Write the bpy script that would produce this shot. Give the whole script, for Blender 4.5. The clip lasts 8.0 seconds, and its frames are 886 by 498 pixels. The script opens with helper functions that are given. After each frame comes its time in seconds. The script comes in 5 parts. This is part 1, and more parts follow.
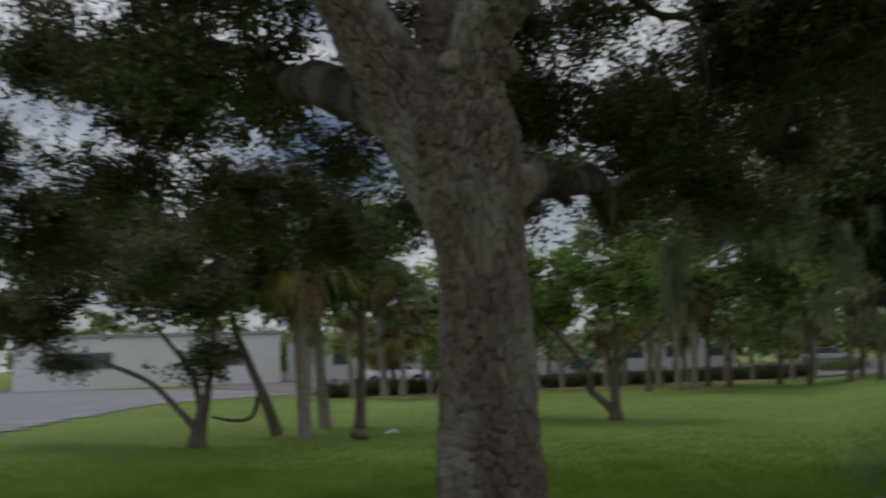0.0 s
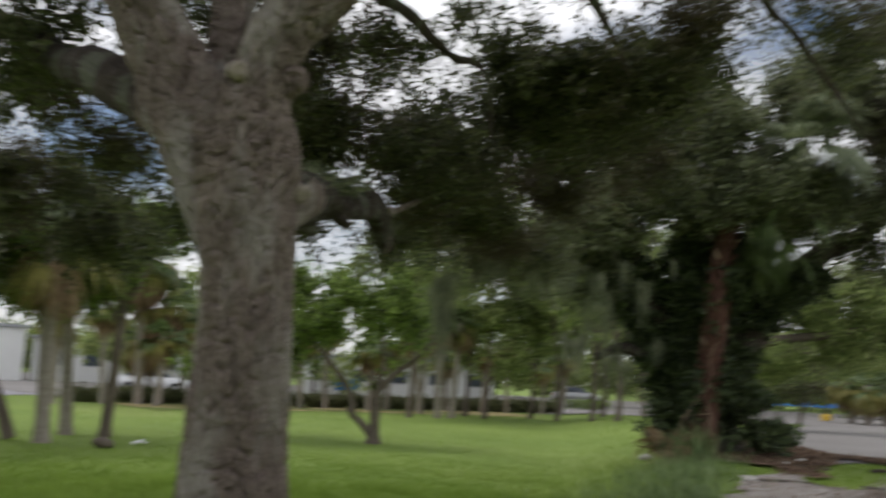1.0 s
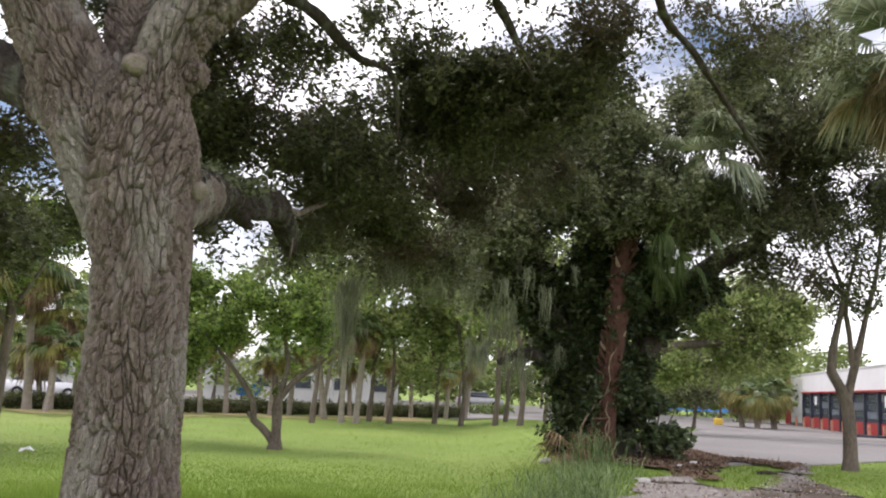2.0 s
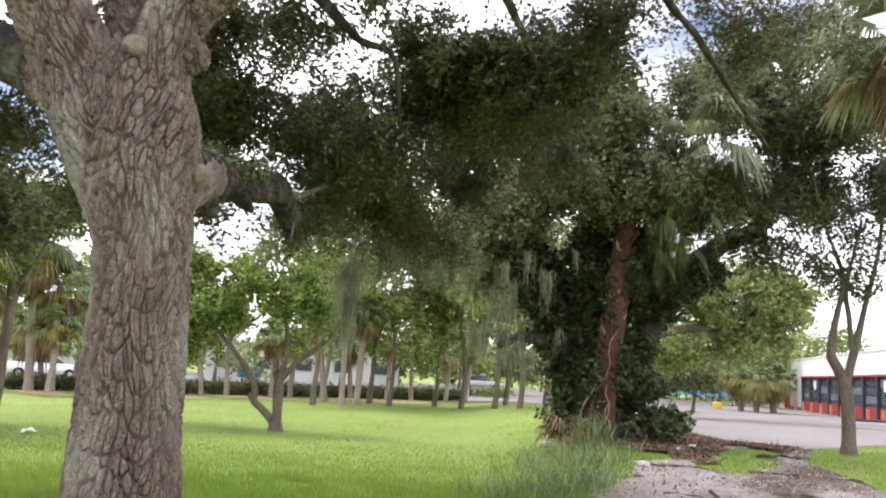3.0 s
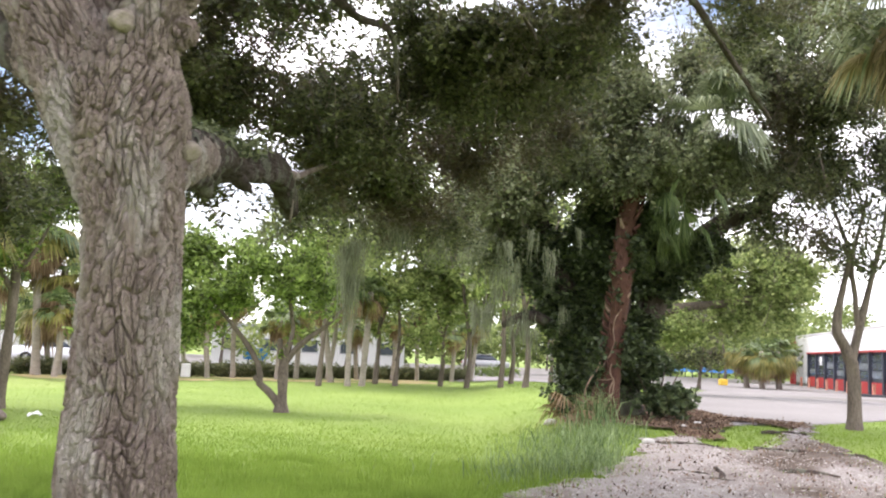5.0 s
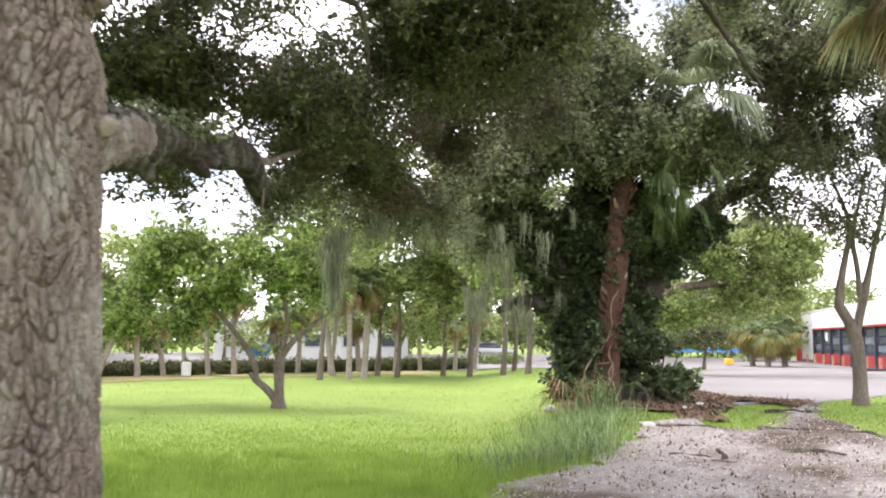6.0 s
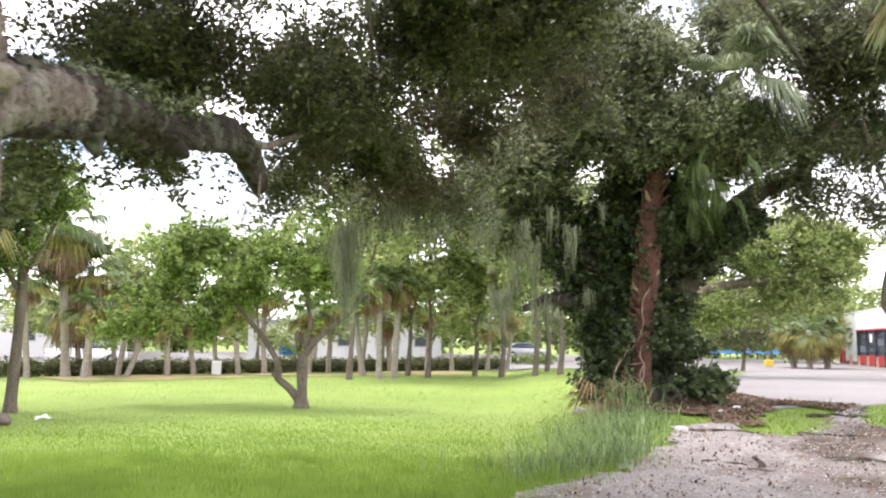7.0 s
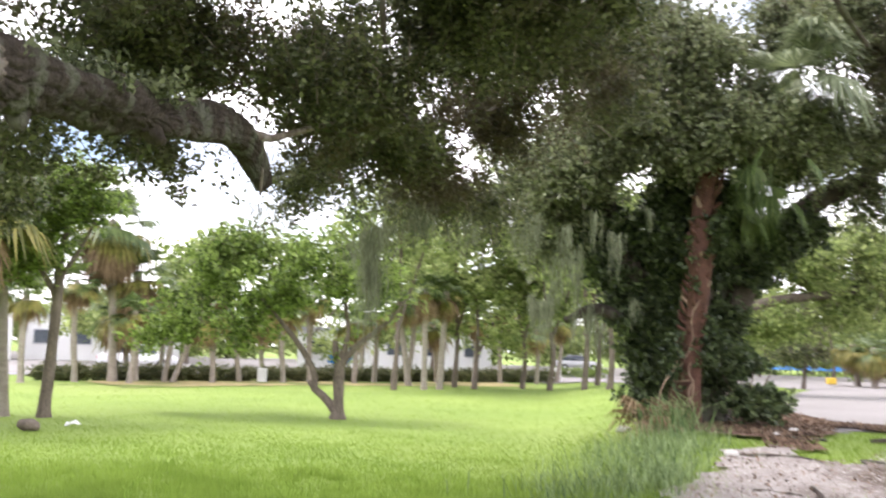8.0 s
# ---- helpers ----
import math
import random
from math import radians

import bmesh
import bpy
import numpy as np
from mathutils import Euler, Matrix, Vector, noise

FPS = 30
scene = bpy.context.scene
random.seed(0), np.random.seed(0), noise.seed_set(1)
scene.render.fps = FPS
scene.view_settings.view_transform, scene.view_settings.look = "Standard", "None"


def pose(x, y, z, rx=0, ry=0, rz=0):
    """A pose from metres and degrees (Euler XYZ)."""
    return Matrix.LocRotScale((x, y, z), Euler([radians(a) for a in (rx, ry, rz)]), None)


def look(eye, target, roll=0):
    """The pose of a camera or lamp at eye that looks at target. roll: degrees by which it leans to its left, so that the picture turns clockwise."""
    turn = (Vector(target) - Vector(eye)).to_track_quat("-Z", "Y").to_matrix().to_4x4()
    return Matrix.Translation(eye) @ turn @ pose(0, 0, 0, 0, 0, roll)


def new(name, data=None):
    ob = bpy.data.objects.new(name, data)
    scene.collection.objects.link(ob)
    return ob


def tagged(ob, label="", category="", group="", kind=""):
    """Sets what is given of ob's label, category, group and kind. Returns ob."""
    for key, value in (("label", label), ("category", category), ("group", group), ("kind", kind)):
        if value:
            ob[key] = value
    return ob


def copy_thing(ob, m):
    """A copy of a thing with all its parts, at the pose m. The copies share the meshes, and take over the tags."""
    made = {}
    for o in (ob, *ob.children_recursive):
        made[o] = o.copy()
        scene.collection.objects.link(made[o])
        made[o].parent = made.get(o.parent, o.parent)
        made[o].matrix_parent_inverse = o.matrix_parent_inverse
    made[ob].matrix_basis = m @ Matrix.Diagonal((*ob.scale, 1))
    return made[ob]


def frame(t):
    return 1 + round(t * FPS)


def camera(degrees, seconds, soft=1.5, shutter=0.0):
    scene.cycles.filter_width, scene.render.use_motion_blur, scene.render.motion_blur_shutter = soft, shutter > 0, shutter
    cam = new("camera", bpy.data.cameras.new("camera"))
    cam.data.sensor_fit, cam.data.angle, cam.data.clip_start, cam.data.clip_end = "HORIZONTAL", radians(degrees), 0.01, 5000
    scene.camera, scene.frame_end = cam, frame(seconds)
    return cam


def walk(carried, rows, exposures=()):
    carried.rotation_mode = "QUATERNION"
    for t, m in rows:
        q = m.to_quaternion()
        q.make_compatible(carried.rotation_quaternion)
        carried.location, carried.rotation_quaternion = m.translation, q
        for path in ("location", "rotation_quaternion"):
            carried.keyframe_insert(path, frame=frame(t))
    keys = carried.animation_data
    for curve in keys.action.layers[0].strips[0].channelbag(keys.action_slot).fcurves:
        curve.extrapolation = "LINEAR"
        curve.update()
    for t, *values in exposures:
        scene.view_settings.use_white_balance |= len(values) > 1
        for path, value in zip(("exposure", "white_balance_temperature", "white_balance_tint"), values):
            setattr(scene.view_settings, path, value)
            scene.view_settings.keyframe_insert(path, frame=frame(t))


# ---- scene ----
import itertools

cam = camera(52.72, 8.0, soft=2.0, shutter=0.8)
walk(cam, [
    (0, look((0.073, 0.008, 1.606), (-3.467, 9.282, 2.815), -1.80)),
    (0.5, look((0.102, 0.017, 1.611), (-2.391, 9.616, 2.892), 0.10)),
    (1, look((0.121, -0.002, 1.623), (-1.041, 9.826, 3.063), 2.70)),
    (1.5, look((0.145, 0.004, 1.618), (-0.030, 9.878, 3.191), 2.50)),
    (3, look((0.144, 0.004, 1.613), (0.012, 9.910, 2.973), 2.96)),
    (3.5, look((0.136, 0.010, 1.613), (-0.063, 9.929, 2.870), 2.86)),
    (4, look((0.138, 0.026, 1.610), (0.001, 9.949, 2.842), 2.88)),
    (4.5, look((0.139, 0.025, 1.610), (-0.030, 9.952, 2.805), 3.07)),
    (6, look((0.381, 0.447, 1.599), (0.177, 10.392, 2.624), 0.29)),
    (6.5, look((0.482, 0.748, 1.594), (0.042, 10.689, 2.584), 1.64)),
    (7, look((0.596, 1.061, 1.580), (-0.016, 10.990, 2.603), 0.52)),
    (7.5, look((0.713, 1.387, 1.588), (-0.052, 11.308, 2.582), 0.57)),
    (8, look((0.839, 1.786, 1.603), (-0.385, 11.647, 2.729), 1.53)),
], exposures=[(0, -2.1, 6200, 11), (0.5, -1.7, 6300, 11), (1.0, -1.15, 6500, 12), (1.5, -0.72, 6500, 18), (2.8, 0.06, 6500, 20), (3.5, 0.34, 6500, 20), (4.5, 0.45, 6500, 20), (6.0, 0.53, 6500, 20), (7.0, 0.6, 6500, 20), (8.0, 0.57, 6500, 20)])

# ---- sky and sun: bright broken cloud, soft sun high over the street side ----
world = bpy.data.worlds.new("world")
scene.world = world
world.use_nodes = True
wn, wl = world.node_tree.nodes, world.node_tree.links
wn.clear()
SUN_UP, SUN_TURN = radians(60), radians(292)
sky = wn.new("ShaderNodeTexSky")
sky.sky_type, sky.sun_disc, sky.sun_elevation, sky.sun_rotation = "NISHITA", False, SUN_UP, SUN_TURN
tc = wn.new("ShaderNodeTexCoord")
wm = wn.new("ShaderNodeMapping")
wm.inputs["Scale"].default_value = (1.6, 1.6, 3.2)
cn = wn.new("ShaderNodeTexNoise")
cn.inputs["Scale"].default_value, cn.inputs["Detail"].default_value = 2.2, 7
cr = wn.new("ShaderNodeValToRGB")
cr.color_ramp.elements[0].position, cr.color_ramp.elements[1].position = 0.36, 0.54
cm = wn.new("ShaderNodeMixRGB")
cm.inputs["Color2"].default_value = (16.3, 16.6, 17.0, 1)
bg = wn.new("ShaderNodeBackground")
bg.inputs["Strength"].default_value = 0.15
wo = wn.new("ShaderNodeOutputWorld")
wl.new(tc.outputs["Generated"], wm.inputs["Vector"])
wl.new(wm.outputs["Vector"], cn.inputs["Vector"])
wl.new(cn.outputs["Fac"], cr.inputs["Fac"])
wl.new(cr.outputs["Color"], cm.inputs["Fac"])
wl.new(sky.outputs["Color"], cm.inputs["Color1"])
wl.new(cm.outputs["Color"], bg.inputs["Color"])
wl.new(bg.outputs["Background"], wo.inputs["Surface"])
sun_data = bpy.data.lights.new("sun", "SUN")
sun_data.energy, sun_data.angle, sun_data.color = 2.0, radians(16), (1.0, 0.97, 0.93)
sun = new("sun", sun_data)
sun.matrix_world = look((math.sin(SUN_TURN) * math.cos(SUN_UP) * 60, math.cos(SUN_TURN) * math.cos(SUN_UP) * 60, math.sin(SUN_UP) * 60), (0, 0, 0))


# ---- materials ----
def material(name, low, high, rough=0.8, scale=6.0, fine=60.0, bump=0.3, bump_scale=40.0, depth=0.02, stretch=(1, 1, 1), island=0.0, per_object=0.0,
             metal=0.0, translucent=0.0, gloss=0.3, third=None, third_at=0.62):
    """A procedural surface: two colours mixed by coarse and fine noise, an optional third in patches, and a bump."""
    m = bpy.data.materials.new(name)
    m.use_nodes = True
    n, l = m.node_tree.nodes, m.node_tree.links
    b = n["Principled BSDF"]
    co = n.new("ShaderNodeTexCoord")
    mp = n.new("ShaderNodeMapping")
    mp.inputs["Scale"].default_value = stretch
    l.new(co.outputs["Object"], mp.inputs["Vector"])
    a = n.new("ShaderNodeTexNoise")
    a.inputs["Scale"].default_value, a.inputs["Detail"].default_value = scale, 6
    c = n.new("ShaderNodeTexNoise")
    c.inputs["Scale"].default_value, c.inputs["Detail"].default_value = fine, 4
    l.new(mp.outputs["Vector"], a.inputs["Vector"])
    l.new(mp.outputs["Vector"], c.inputs["Vector"])
    s = n.new("ShaderNodeMath")
    s.operation = "ADD"
    l.new(a.outputs["Fac"], s.inputs[0])
    l.new(c.outputs["Fac"], s.inputs[1])
    value = s.outputs[0]
    if island or per_object:
        source = n.new("ShaderNodeNewGeometry").outputs["Random Per Island"] if island else n.new("ShaderNodeObjectInfo").outputs["Random"]
        k = n.new("ShaderNodeMath")
        k.operation = "MULTIPLY_ADD"
        k.inputs[1].default_value, k.inputs[2].default_value = island or per_object, -0.5 * (island or per_object)
        l.new(source, k.inputs[0])
        s2 = n.new("ShaderNodeMath")
        s2.operation = "ADD"
        l.new(value, s2.inputs[0])
        l.new(k.outputs[0], s2.inputs[1])
        value = s2.outputs[0]
    r = n.new("ShaderNodeMapRange")
    r.inputs["From Min"].default_value, r.inputs["From Max"].default_value = 0.62, 1.38
    l.new(value, r.inputs["Value"])
    mix = n.new("ShaderNodeMixRGB")
    mix.inputs["Color1"].default_value, mix.inputs["Color2"].default_value = (*low, 1), (*high, 1)
    l.new(r.outputs["Result"], mix.inputs["Fac"])
    colour = mix.outputs["Color"]
    if third:
        t = n.new("ShaderNodeTexNoise")
        t.inputs["Scale"].default_value, t.inputs["Detail"].default_value = scale * 0.37, 5
        l.new(mp.outputs["Vector"], t.inputs["Vector"])
        tr = n.new("ShaderNodeMapRange")
        tr.inputs["From Min"].default_value, tr.inputs["From Max"].default_value = third_at - 0.07, third_at + 0.07
        l.new(t.outputs["Fac"], tr.inputs["Value"])
        m3 = n.new("ShaderNodeMixRGB")
        m3.inputs["Color2"].default_value = (*third, 1)
        l.new(tr.outputs["Result"], m3.inputs["Fac"])
        l.new(colour, m3.inputs["Color1"])
        colour = m3.outputs["Color"]
    l.new(colour, b.inputs["Base Color"])
    b.inputs["Roughness"].default_value, b.inputs["Metallic"].default_value = rough, metal
    b.inputs["Specular IOR Level"].default_value = gloss
    if bump:
        bt = n.new("ShaderNodeTexNoise")
        bt.inputs["Scale"].default_value, bt.inputs["Detail"].default_value = bump_scale, 6
        l.new(mp.outputs["Vector"], bt.inputs["Vector"])
        bp = n.new("ShaderNodeBump")
        bp.inputs["Strength"].default_value, bp.inputs["Distance"].default_value = bump, depth
        l.new(bt.outputs["Fac"], bp.inputs["Height"])
        l.new(bp.outputs["Normal"], b.inputs["Normal"])
    if translucent:
        tl = n.new("ShaderNodeBsdfTranslucent")
        l.new(colour, tl.inputs["Color"])
        ms = n.new("ShaderNodeMixShader")
        ms.inputs["Fac"].default_value = translucent
        l.new(b.outputs["BSDF"], ms.inputs[1])
        l.new(tl.outputs["BSDF"], ms.inputs[2])
        l.new(ms.outputs["Shader"], n["Material Output"].inputs["Surface"])
    return m


LAWN = material("lawn_soil", (0.165, 0.25, 0.048), (0.27, 0.36, 0.085), 0.95, 0.22, 9, 0.6, 40, 0.05, third=(0.28, 0.34, 0.1))
BLADE = material("grass_blade", (0.19, 0.295, 0.05), (0.315, 0.435, 0.09), 0.9, 0.3, 2, 0, island=0.16, translucent=0.5, gloss=0.05, third=(0.34, 0.425, 0.11), third_at=0.6)
TALL_BLADE = material("tall_grass_blade", (0.08, 0.14, 0.045), (0.36, 0.46, 0.21), 0.45, 1, 6, 0, island=0.9, translucent=0.3)
GRAVEL = material("pale_gravel", (0.25, 0.22, 0.2), (0.5, 0.46, 0.43), 0.95, 1.6, 35, 1.0, 38, 0.04, third=(0.13, 0.1, 0.078), third_at=0.55)
LITTER = material("leaf_litter", (0.09, 0.055, 0.035), (0.27, 0.17, 0.11), 0.95, 2.2, 30, 1.0, 30, 0.05, third=(0.33, 0.25, 0.18), third_at=0.6)
CONCRETE = material("worn_concrete", (0.2, 0.187, 0.176), (0.31, 0.29, 0.276), 0.9, 0.25, 12, 0.2, 60, 0.01, third=(0.19, 0.176, 0.155), third_at=0.6)
ASPHALT = material("grey_asphalt", (0.26, 0.25, 0.265), (0.4, 0.385, 0.4), 0.9, 0.3, 40, 0.3, 90, 0.01)
def bark_material(name, low, high, lichen):
    """Furrowed bark: long upright grain over the plates, fine crumbs, patches of lichen."""
    m = material(name, low, high, 0.95, 14, 70, 0, stretch=(1, 1, 0.3), third=lichen, third_at=0.57)
    n, l = m.node_tree.nodes, m.node_tree.links
    b = n["Principled BSDF"]
    co = n.new("ShaderNodeTexCoord")
    mp = n.new("ShaderNodeMapping")
    mp.inputs["Scale"].default_value = (1, 1, 0.13)
    l.new(co.outputs["Object"], mp.inputs["Vector"])
    long_grain = n.new("ShaderNodeTexNoise")
    long_grain.inputs["Scale"].default_value, long_grain.inputs["Detail"].default_value, long_grain.inputs["Distortion"].default_value = 95, 5, 0.8
    l.new(mp.outputs["Vector"], long_grain.inputs["Vector"])
    crumb = n.new("ShaderNodeTexNoise")
    crumb.inputs["Scale"].default_value, crumb.inputs["Detail"].default_value = 160, 5
    l.new(co.outputs["Object"], crumb.inputs["Vector"])
    h = n.new("ShaderNodeMath")
    h.operation = "MULTIPLY_ADD"
    h.inputs[1].default_value = 0.4
    l.new(crumb.outputs["Fac"], h.inputs[0])
    l.new(long_grain.outputs["Fac"], h.inputs[2])
    bp = n.new("ShaderNodeBump")
    bp.inputs["Strength"].default_value, bp.inputs["Distance"].default_value = 1.0, 0.03
    l.new(h.outputs[0], bp.inputs["Height"])
    l.new(bp.outputs["Normal"], b.inputs["Normal"])
    return m


OAK_BARK = bark_material("oak_bark", (0.125, 0.089, 0.074), (0.4, 0.325, 0.285), (0.43, 0.385, 0.345))
# darker copy of the oak bark: canopy shade is put into its colour
SHADED_DARK_BARK = bark_material("shaded_dark_bark", (0.035, 0.026, 0.022), (0.13, 0.102, 0.086), (0.17, 0.17, 0.13))
KNOT = material("healed_knot", (0.15, 0.12, 0.1), (0.29, 0.25, 0.21), 0.95, 20, 90, 0.6, 80, 0.01)
BARK = material("grey_bark", (0.09, 0.07, 0.058), (0.25, 0.205, 0.17), 0.95, 7, 40, 0.9, 30, 0.03, (1, 1, 0.35))
PALM_BARK = material("palm_bark", (0.24, 0.205, 0.175), (0.46, 0.405, 0.35), 0.95, 4, 30, 0.8, 18, 0.03, (1, 1, 3))
RED_BARK = material("red_brown_boots", (0.045, 0.021, 0.016), (0.15, 0.072, 0.052), 0.9, 8, 40, 0.8, 30, 0.02)
ROOT = material("pale_root", (0.16, 0.1, 0.07), (0.4, 0.29, 0.22), 0.9, 8, 40, 0.5, 50, 0.01)
OAK_LEAF = material("oak_leaf", (0.055, 0.068, 0.03), (0.185, 0.205, 0.09), 0.42, 1.5, 8, 0, island=1.0, translucent=0.4, gloss=0.55, third=(0.13, 0.105, 0.06), third_at=0.58)
DARK_LEAF = material("ivy_leaf", (0.024, 0.04, 0.018), (0.12, 0.16, 0.065), 0.45, 1.5, 8, 0, island=1.0, translucent=0.3, gloss=0.45)
BUSH_LEAF = material("bush_leaf", (0.045, 0.07, 0.03), (0.16, 0.21, 0.09), 0.4, 1.5, 8, 0, island=1.0, translucent=0.3, gloss=0.5)
GREY_LEAF = material("grey_green_leaf", (0.1, 0.12, 0.06), (0.31, 0.34, 0.19), 0.5, 1.2, 6, 0, island=1.0, translucent=0.4, gloss=0.4)
LIGHT_LEAF = material("light_green_leaf", (0.085, 0.135, 0.03), (0.34, 0.46, 0.12), 0.5, 1.0, 6, 0, island=1.0, translucent=0.4)
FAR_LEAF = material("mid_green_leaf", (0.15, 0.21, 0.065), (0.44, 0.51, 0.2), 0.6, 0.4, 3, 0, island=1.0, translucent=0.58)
HEDGE_LEAF = material("hedge_leaf", (0.075, 0.095, 0.04), (0.21, 0.22, 0.1), 0.6, 1.0, 6, 0, island=1.0, translucent=0.35)
FAN_LEAF = material("palm_leaf", (0.06, 0.1, 0.03), (0.19, 0.25, 0.09), 0.45, 2, 8, 0, island=0.8, translucent=0.3, gloss=0.5)
YELLOW_FAN = material("yellowing_palm_leaf", (0.12, 0.13, 0.03), (0.34, 0.3, 0.09), 0.5, 2, 8, 0, island=0.8, translucent=0.3)
YELLOW_DEAD = material("tan_palm_leaf", (0.17, 0.14, 0.065), (0.46, 0.38, 0.22), 0.7, 2, 8, 0, island=0.9, translucent=0.3)
SILVER_FAN = material("silvery_palm_leaf", (0.13, 0.165, 0.085), (0.36, 0.4, 0.25), 0.4, 2, 8, 0, island=0.9, translucent=0.35, gloss=0.5)
DEAD_FAN = material("dead_palm_leaf", (0.16, 0.1, 0.055), (0.38, 0.27, 0.17), 0.8, 2, 8, 0, island=0.8, translucent=0.2)
MOSS = material("hanging_moss", (0.15, 0.165, 0.105), (0.34, 0.36, 0.25), 0.9, 2, 8, 0, island=0.7, translucent=0.3)
WHITE_WALL = material("white_render", (0.72, 0.72, 0.71), (0.86, 0.86, 0.85), 0.8, 0.4, 12, 0.1, 60, 0.005)
RED_PAINT = material("red_paint", (0.3, 0.025, 0.028), (0.43, 0.05, 0.045), 0.5, 1, 9, 0)
DARK_FRAME = material("dark_blue_grey_frame", (0.03, 0.035, 0.05), (0.07, 0.08, 0.1), 0.5, 1, 9, 0)
PANE = material("dark_pane", (0.05, 0.06, 0.08), (0.1, 0.12, 0.15), 0.12, 1, 5, 0, gloss=0.6)
PALE_PANE = material("pale_pane", (0.14, 0.16, 0.19), (0.26, 0.29, 0.33), 0.12, 1, 5, 0, gloss=0.6)
BOLLARD = material("bollard_paint", (0.55, 0.2, 0.12), (0.72, 0.42, 0.32), 0.6, 3, 9, 0)
BLUE = material("blue_fabric", (0.02, 0.17, 0.5), (0.06, 0.32, 0.75), 0.6, 1, 9, 0)
YELLOW = material("yellow_paint", (0.6, 0.4, 0.04), (0.75, 0.5, 0.08), 0.5, 1, 9, 0)
GREY_ROOF = material("grey_roof", (0.3, 0.31, 0.33), (0.42, 0.43, 0.45), 0.7, 1, 9, 0)
DARK_PAINT = material("dark_paint", (0.03, 0.03, 0.035), (0.07, 0.07, 0.08), 0.4, 1, 9, 0)
SILVER = material("silver_paint", (0.45, 0.46, 0.48), (0.6, 0.61, 0.63), 0.3, 1, 9, 0)
WHITE_PAINT = material("white_car_paint", (0.7, 0.71, 0.73), (0.8, 0.81, 0.82), 0.25, 1, 9, 0, gloss=0.5)
RUBBER = material("tyre_rubber", (0.02, 0.02, 0.02), (0.04, 0.04, 0.04), 0.9, 4, 20, 0)
PALE_STONE = material("pale_stone", (0.45, 0.43, 0.4), (0.68, 0.66, 0.62), 0.9, 9, 50, 0.4, 60, 0.01)
STRAW = material("dry_verge", (0.3, 0.24, 0.1), (0.5, 0.42, 0.2), 0.95, 0.6, 12, 0.4, 30, 0.03, third=(0.14, 0.2, 0.04), third_at=0.55)


# ---- building blocks ----
rng = np.random.default_rng(7)


def empty(name, at, label, category, group="", kind=""):
    ob = new(name)
    ob.location = at
    return tagged(ob, label, category, group, kind)


def mesh_object(name, verts, faces, mat, parent=None, label="", smooth=False):
    """One mesh object from arrays in world coordinates; faces is an (n, k) array or a list."""
    me = bpy.data.meshes.new(name)
    verts = np.asarray(verts, np.float32)
    if parent is not None:
        verts = verts - np.array(world_of(parent), np.float32)
    if isinstance(faces, np.ndarray):
        k = faces.shape[1]
        me.vertices.add(len(verts))
        me.vertices.foreach_set("co", verts.ravel())
        me.loops.add(faces.size)
        me.loops.foreach_set("vertex_index", faces.astype(np.int32).ravel())
        me.polygons.add(len(faces))
        me.polygons.foreach_set("loop_start", np.arange(0, faces.size, k, dtype=np.int32))
        me.polygons.foreach_set("loop_total", np.full(len(faces), k, np.int32))
        me.update(calc_edges=True)
    else:
        me.from_pydata(verts.tolist(), [], faces)
    if smooth:
        me.polygons.foreach_set("use_smooth", np.ones(len(me.polygons), bool))
    me.materials.append(mat)
    ob = new(name, me)
    if parent is not None:
        ob.parent = parent
    if label:
        tagged(ob, label)
    return ob


def world_of(ob):
    place = Vector(ob.location)
    while ob.parent is not None:
        ob = ob.parent
        place += Vector(ob.location)
    return place


def part(name, bm, mat, parent, label="", smooth=False):
    me = bpy.data.meshes.new(name)
    bmesh.ops.translate(bm, verts=bm.verts, vec=-world_of(parent))
    bm.to_mesh(me)
    bm.free()
    me.materials.append(mat)
    if smooth:
        me.polygons.foreach_set("use_smooth", np.ones(len(me.polygons), bool))
    ob = new(name, me)
    ob.parent = parent
    if label:
        tagged(ob, label)
    return ob


def box(bm, centre, size, turn=0.0, bevel=0.0):
    r = bmesh.ops.create_cube(bm, size=1, matrix=Matrix.Translation(centre) @ Matrix.Rotation(turn, 4, "Z") @ Matrix.Diagonal((*size, 1)))
    if bevel:
        es = list({e for v in r["verts"] for e in v.link_edges})
        bmesh.ops.bevel(bm, geom=es, offset=bevel, segments=1, affect="EDGES")
    return bm


def smooth01(u):
    u = np.clip(u, 0, 1)
    return u * u * (3 - 2 * u)


def rise(x, y):
    """The height of the ground: flat lawn, and a low swell round the vine-covered tree."""
    return 0.5 * smooth01((x - 0.3) / 3) * smooth01((y - 8) / 8) * (1 - smooth01((y - 26) / 35))


def on_ground(p, sink=0.03):
    return (p[0], p[1], float(rise(p[0], p[1])) - sink)


def curve_points(points, count):
    """A Catmull-Rom line through points, as count places evenly along it."""
    p = np.array(points, float)
    p = np.vstack([2 * p[0] - p[1], p, 2 * p[-1] - p[-2]])
    out = []
    for i in range(1, len(p) - 2):
        t = np.linspace(0, 1, 24, endpoint=False)[:, None]
        a, b, c, d = p[i - 1], p[i], p[i + 1], p[i + 2]
        out.append(0.5 * (2 * b + (c - a) * t + (2 * a - 5 * b + 4 * c - d) * t**2 + (3 * b - a - 3 * c + d) * t**3))
    out.append(p[-2:-1])
    q = np.vstack(out)
    s = np.r_[0, np.cumsum(np.linalg.norm(np.diff(q, axis=0), axis=1))]
    u = np.linspace(0, s[-1], count)
    return np.stack([np.interp(u, s, q[:, k]) for k in range(q.shape[1])], 1)


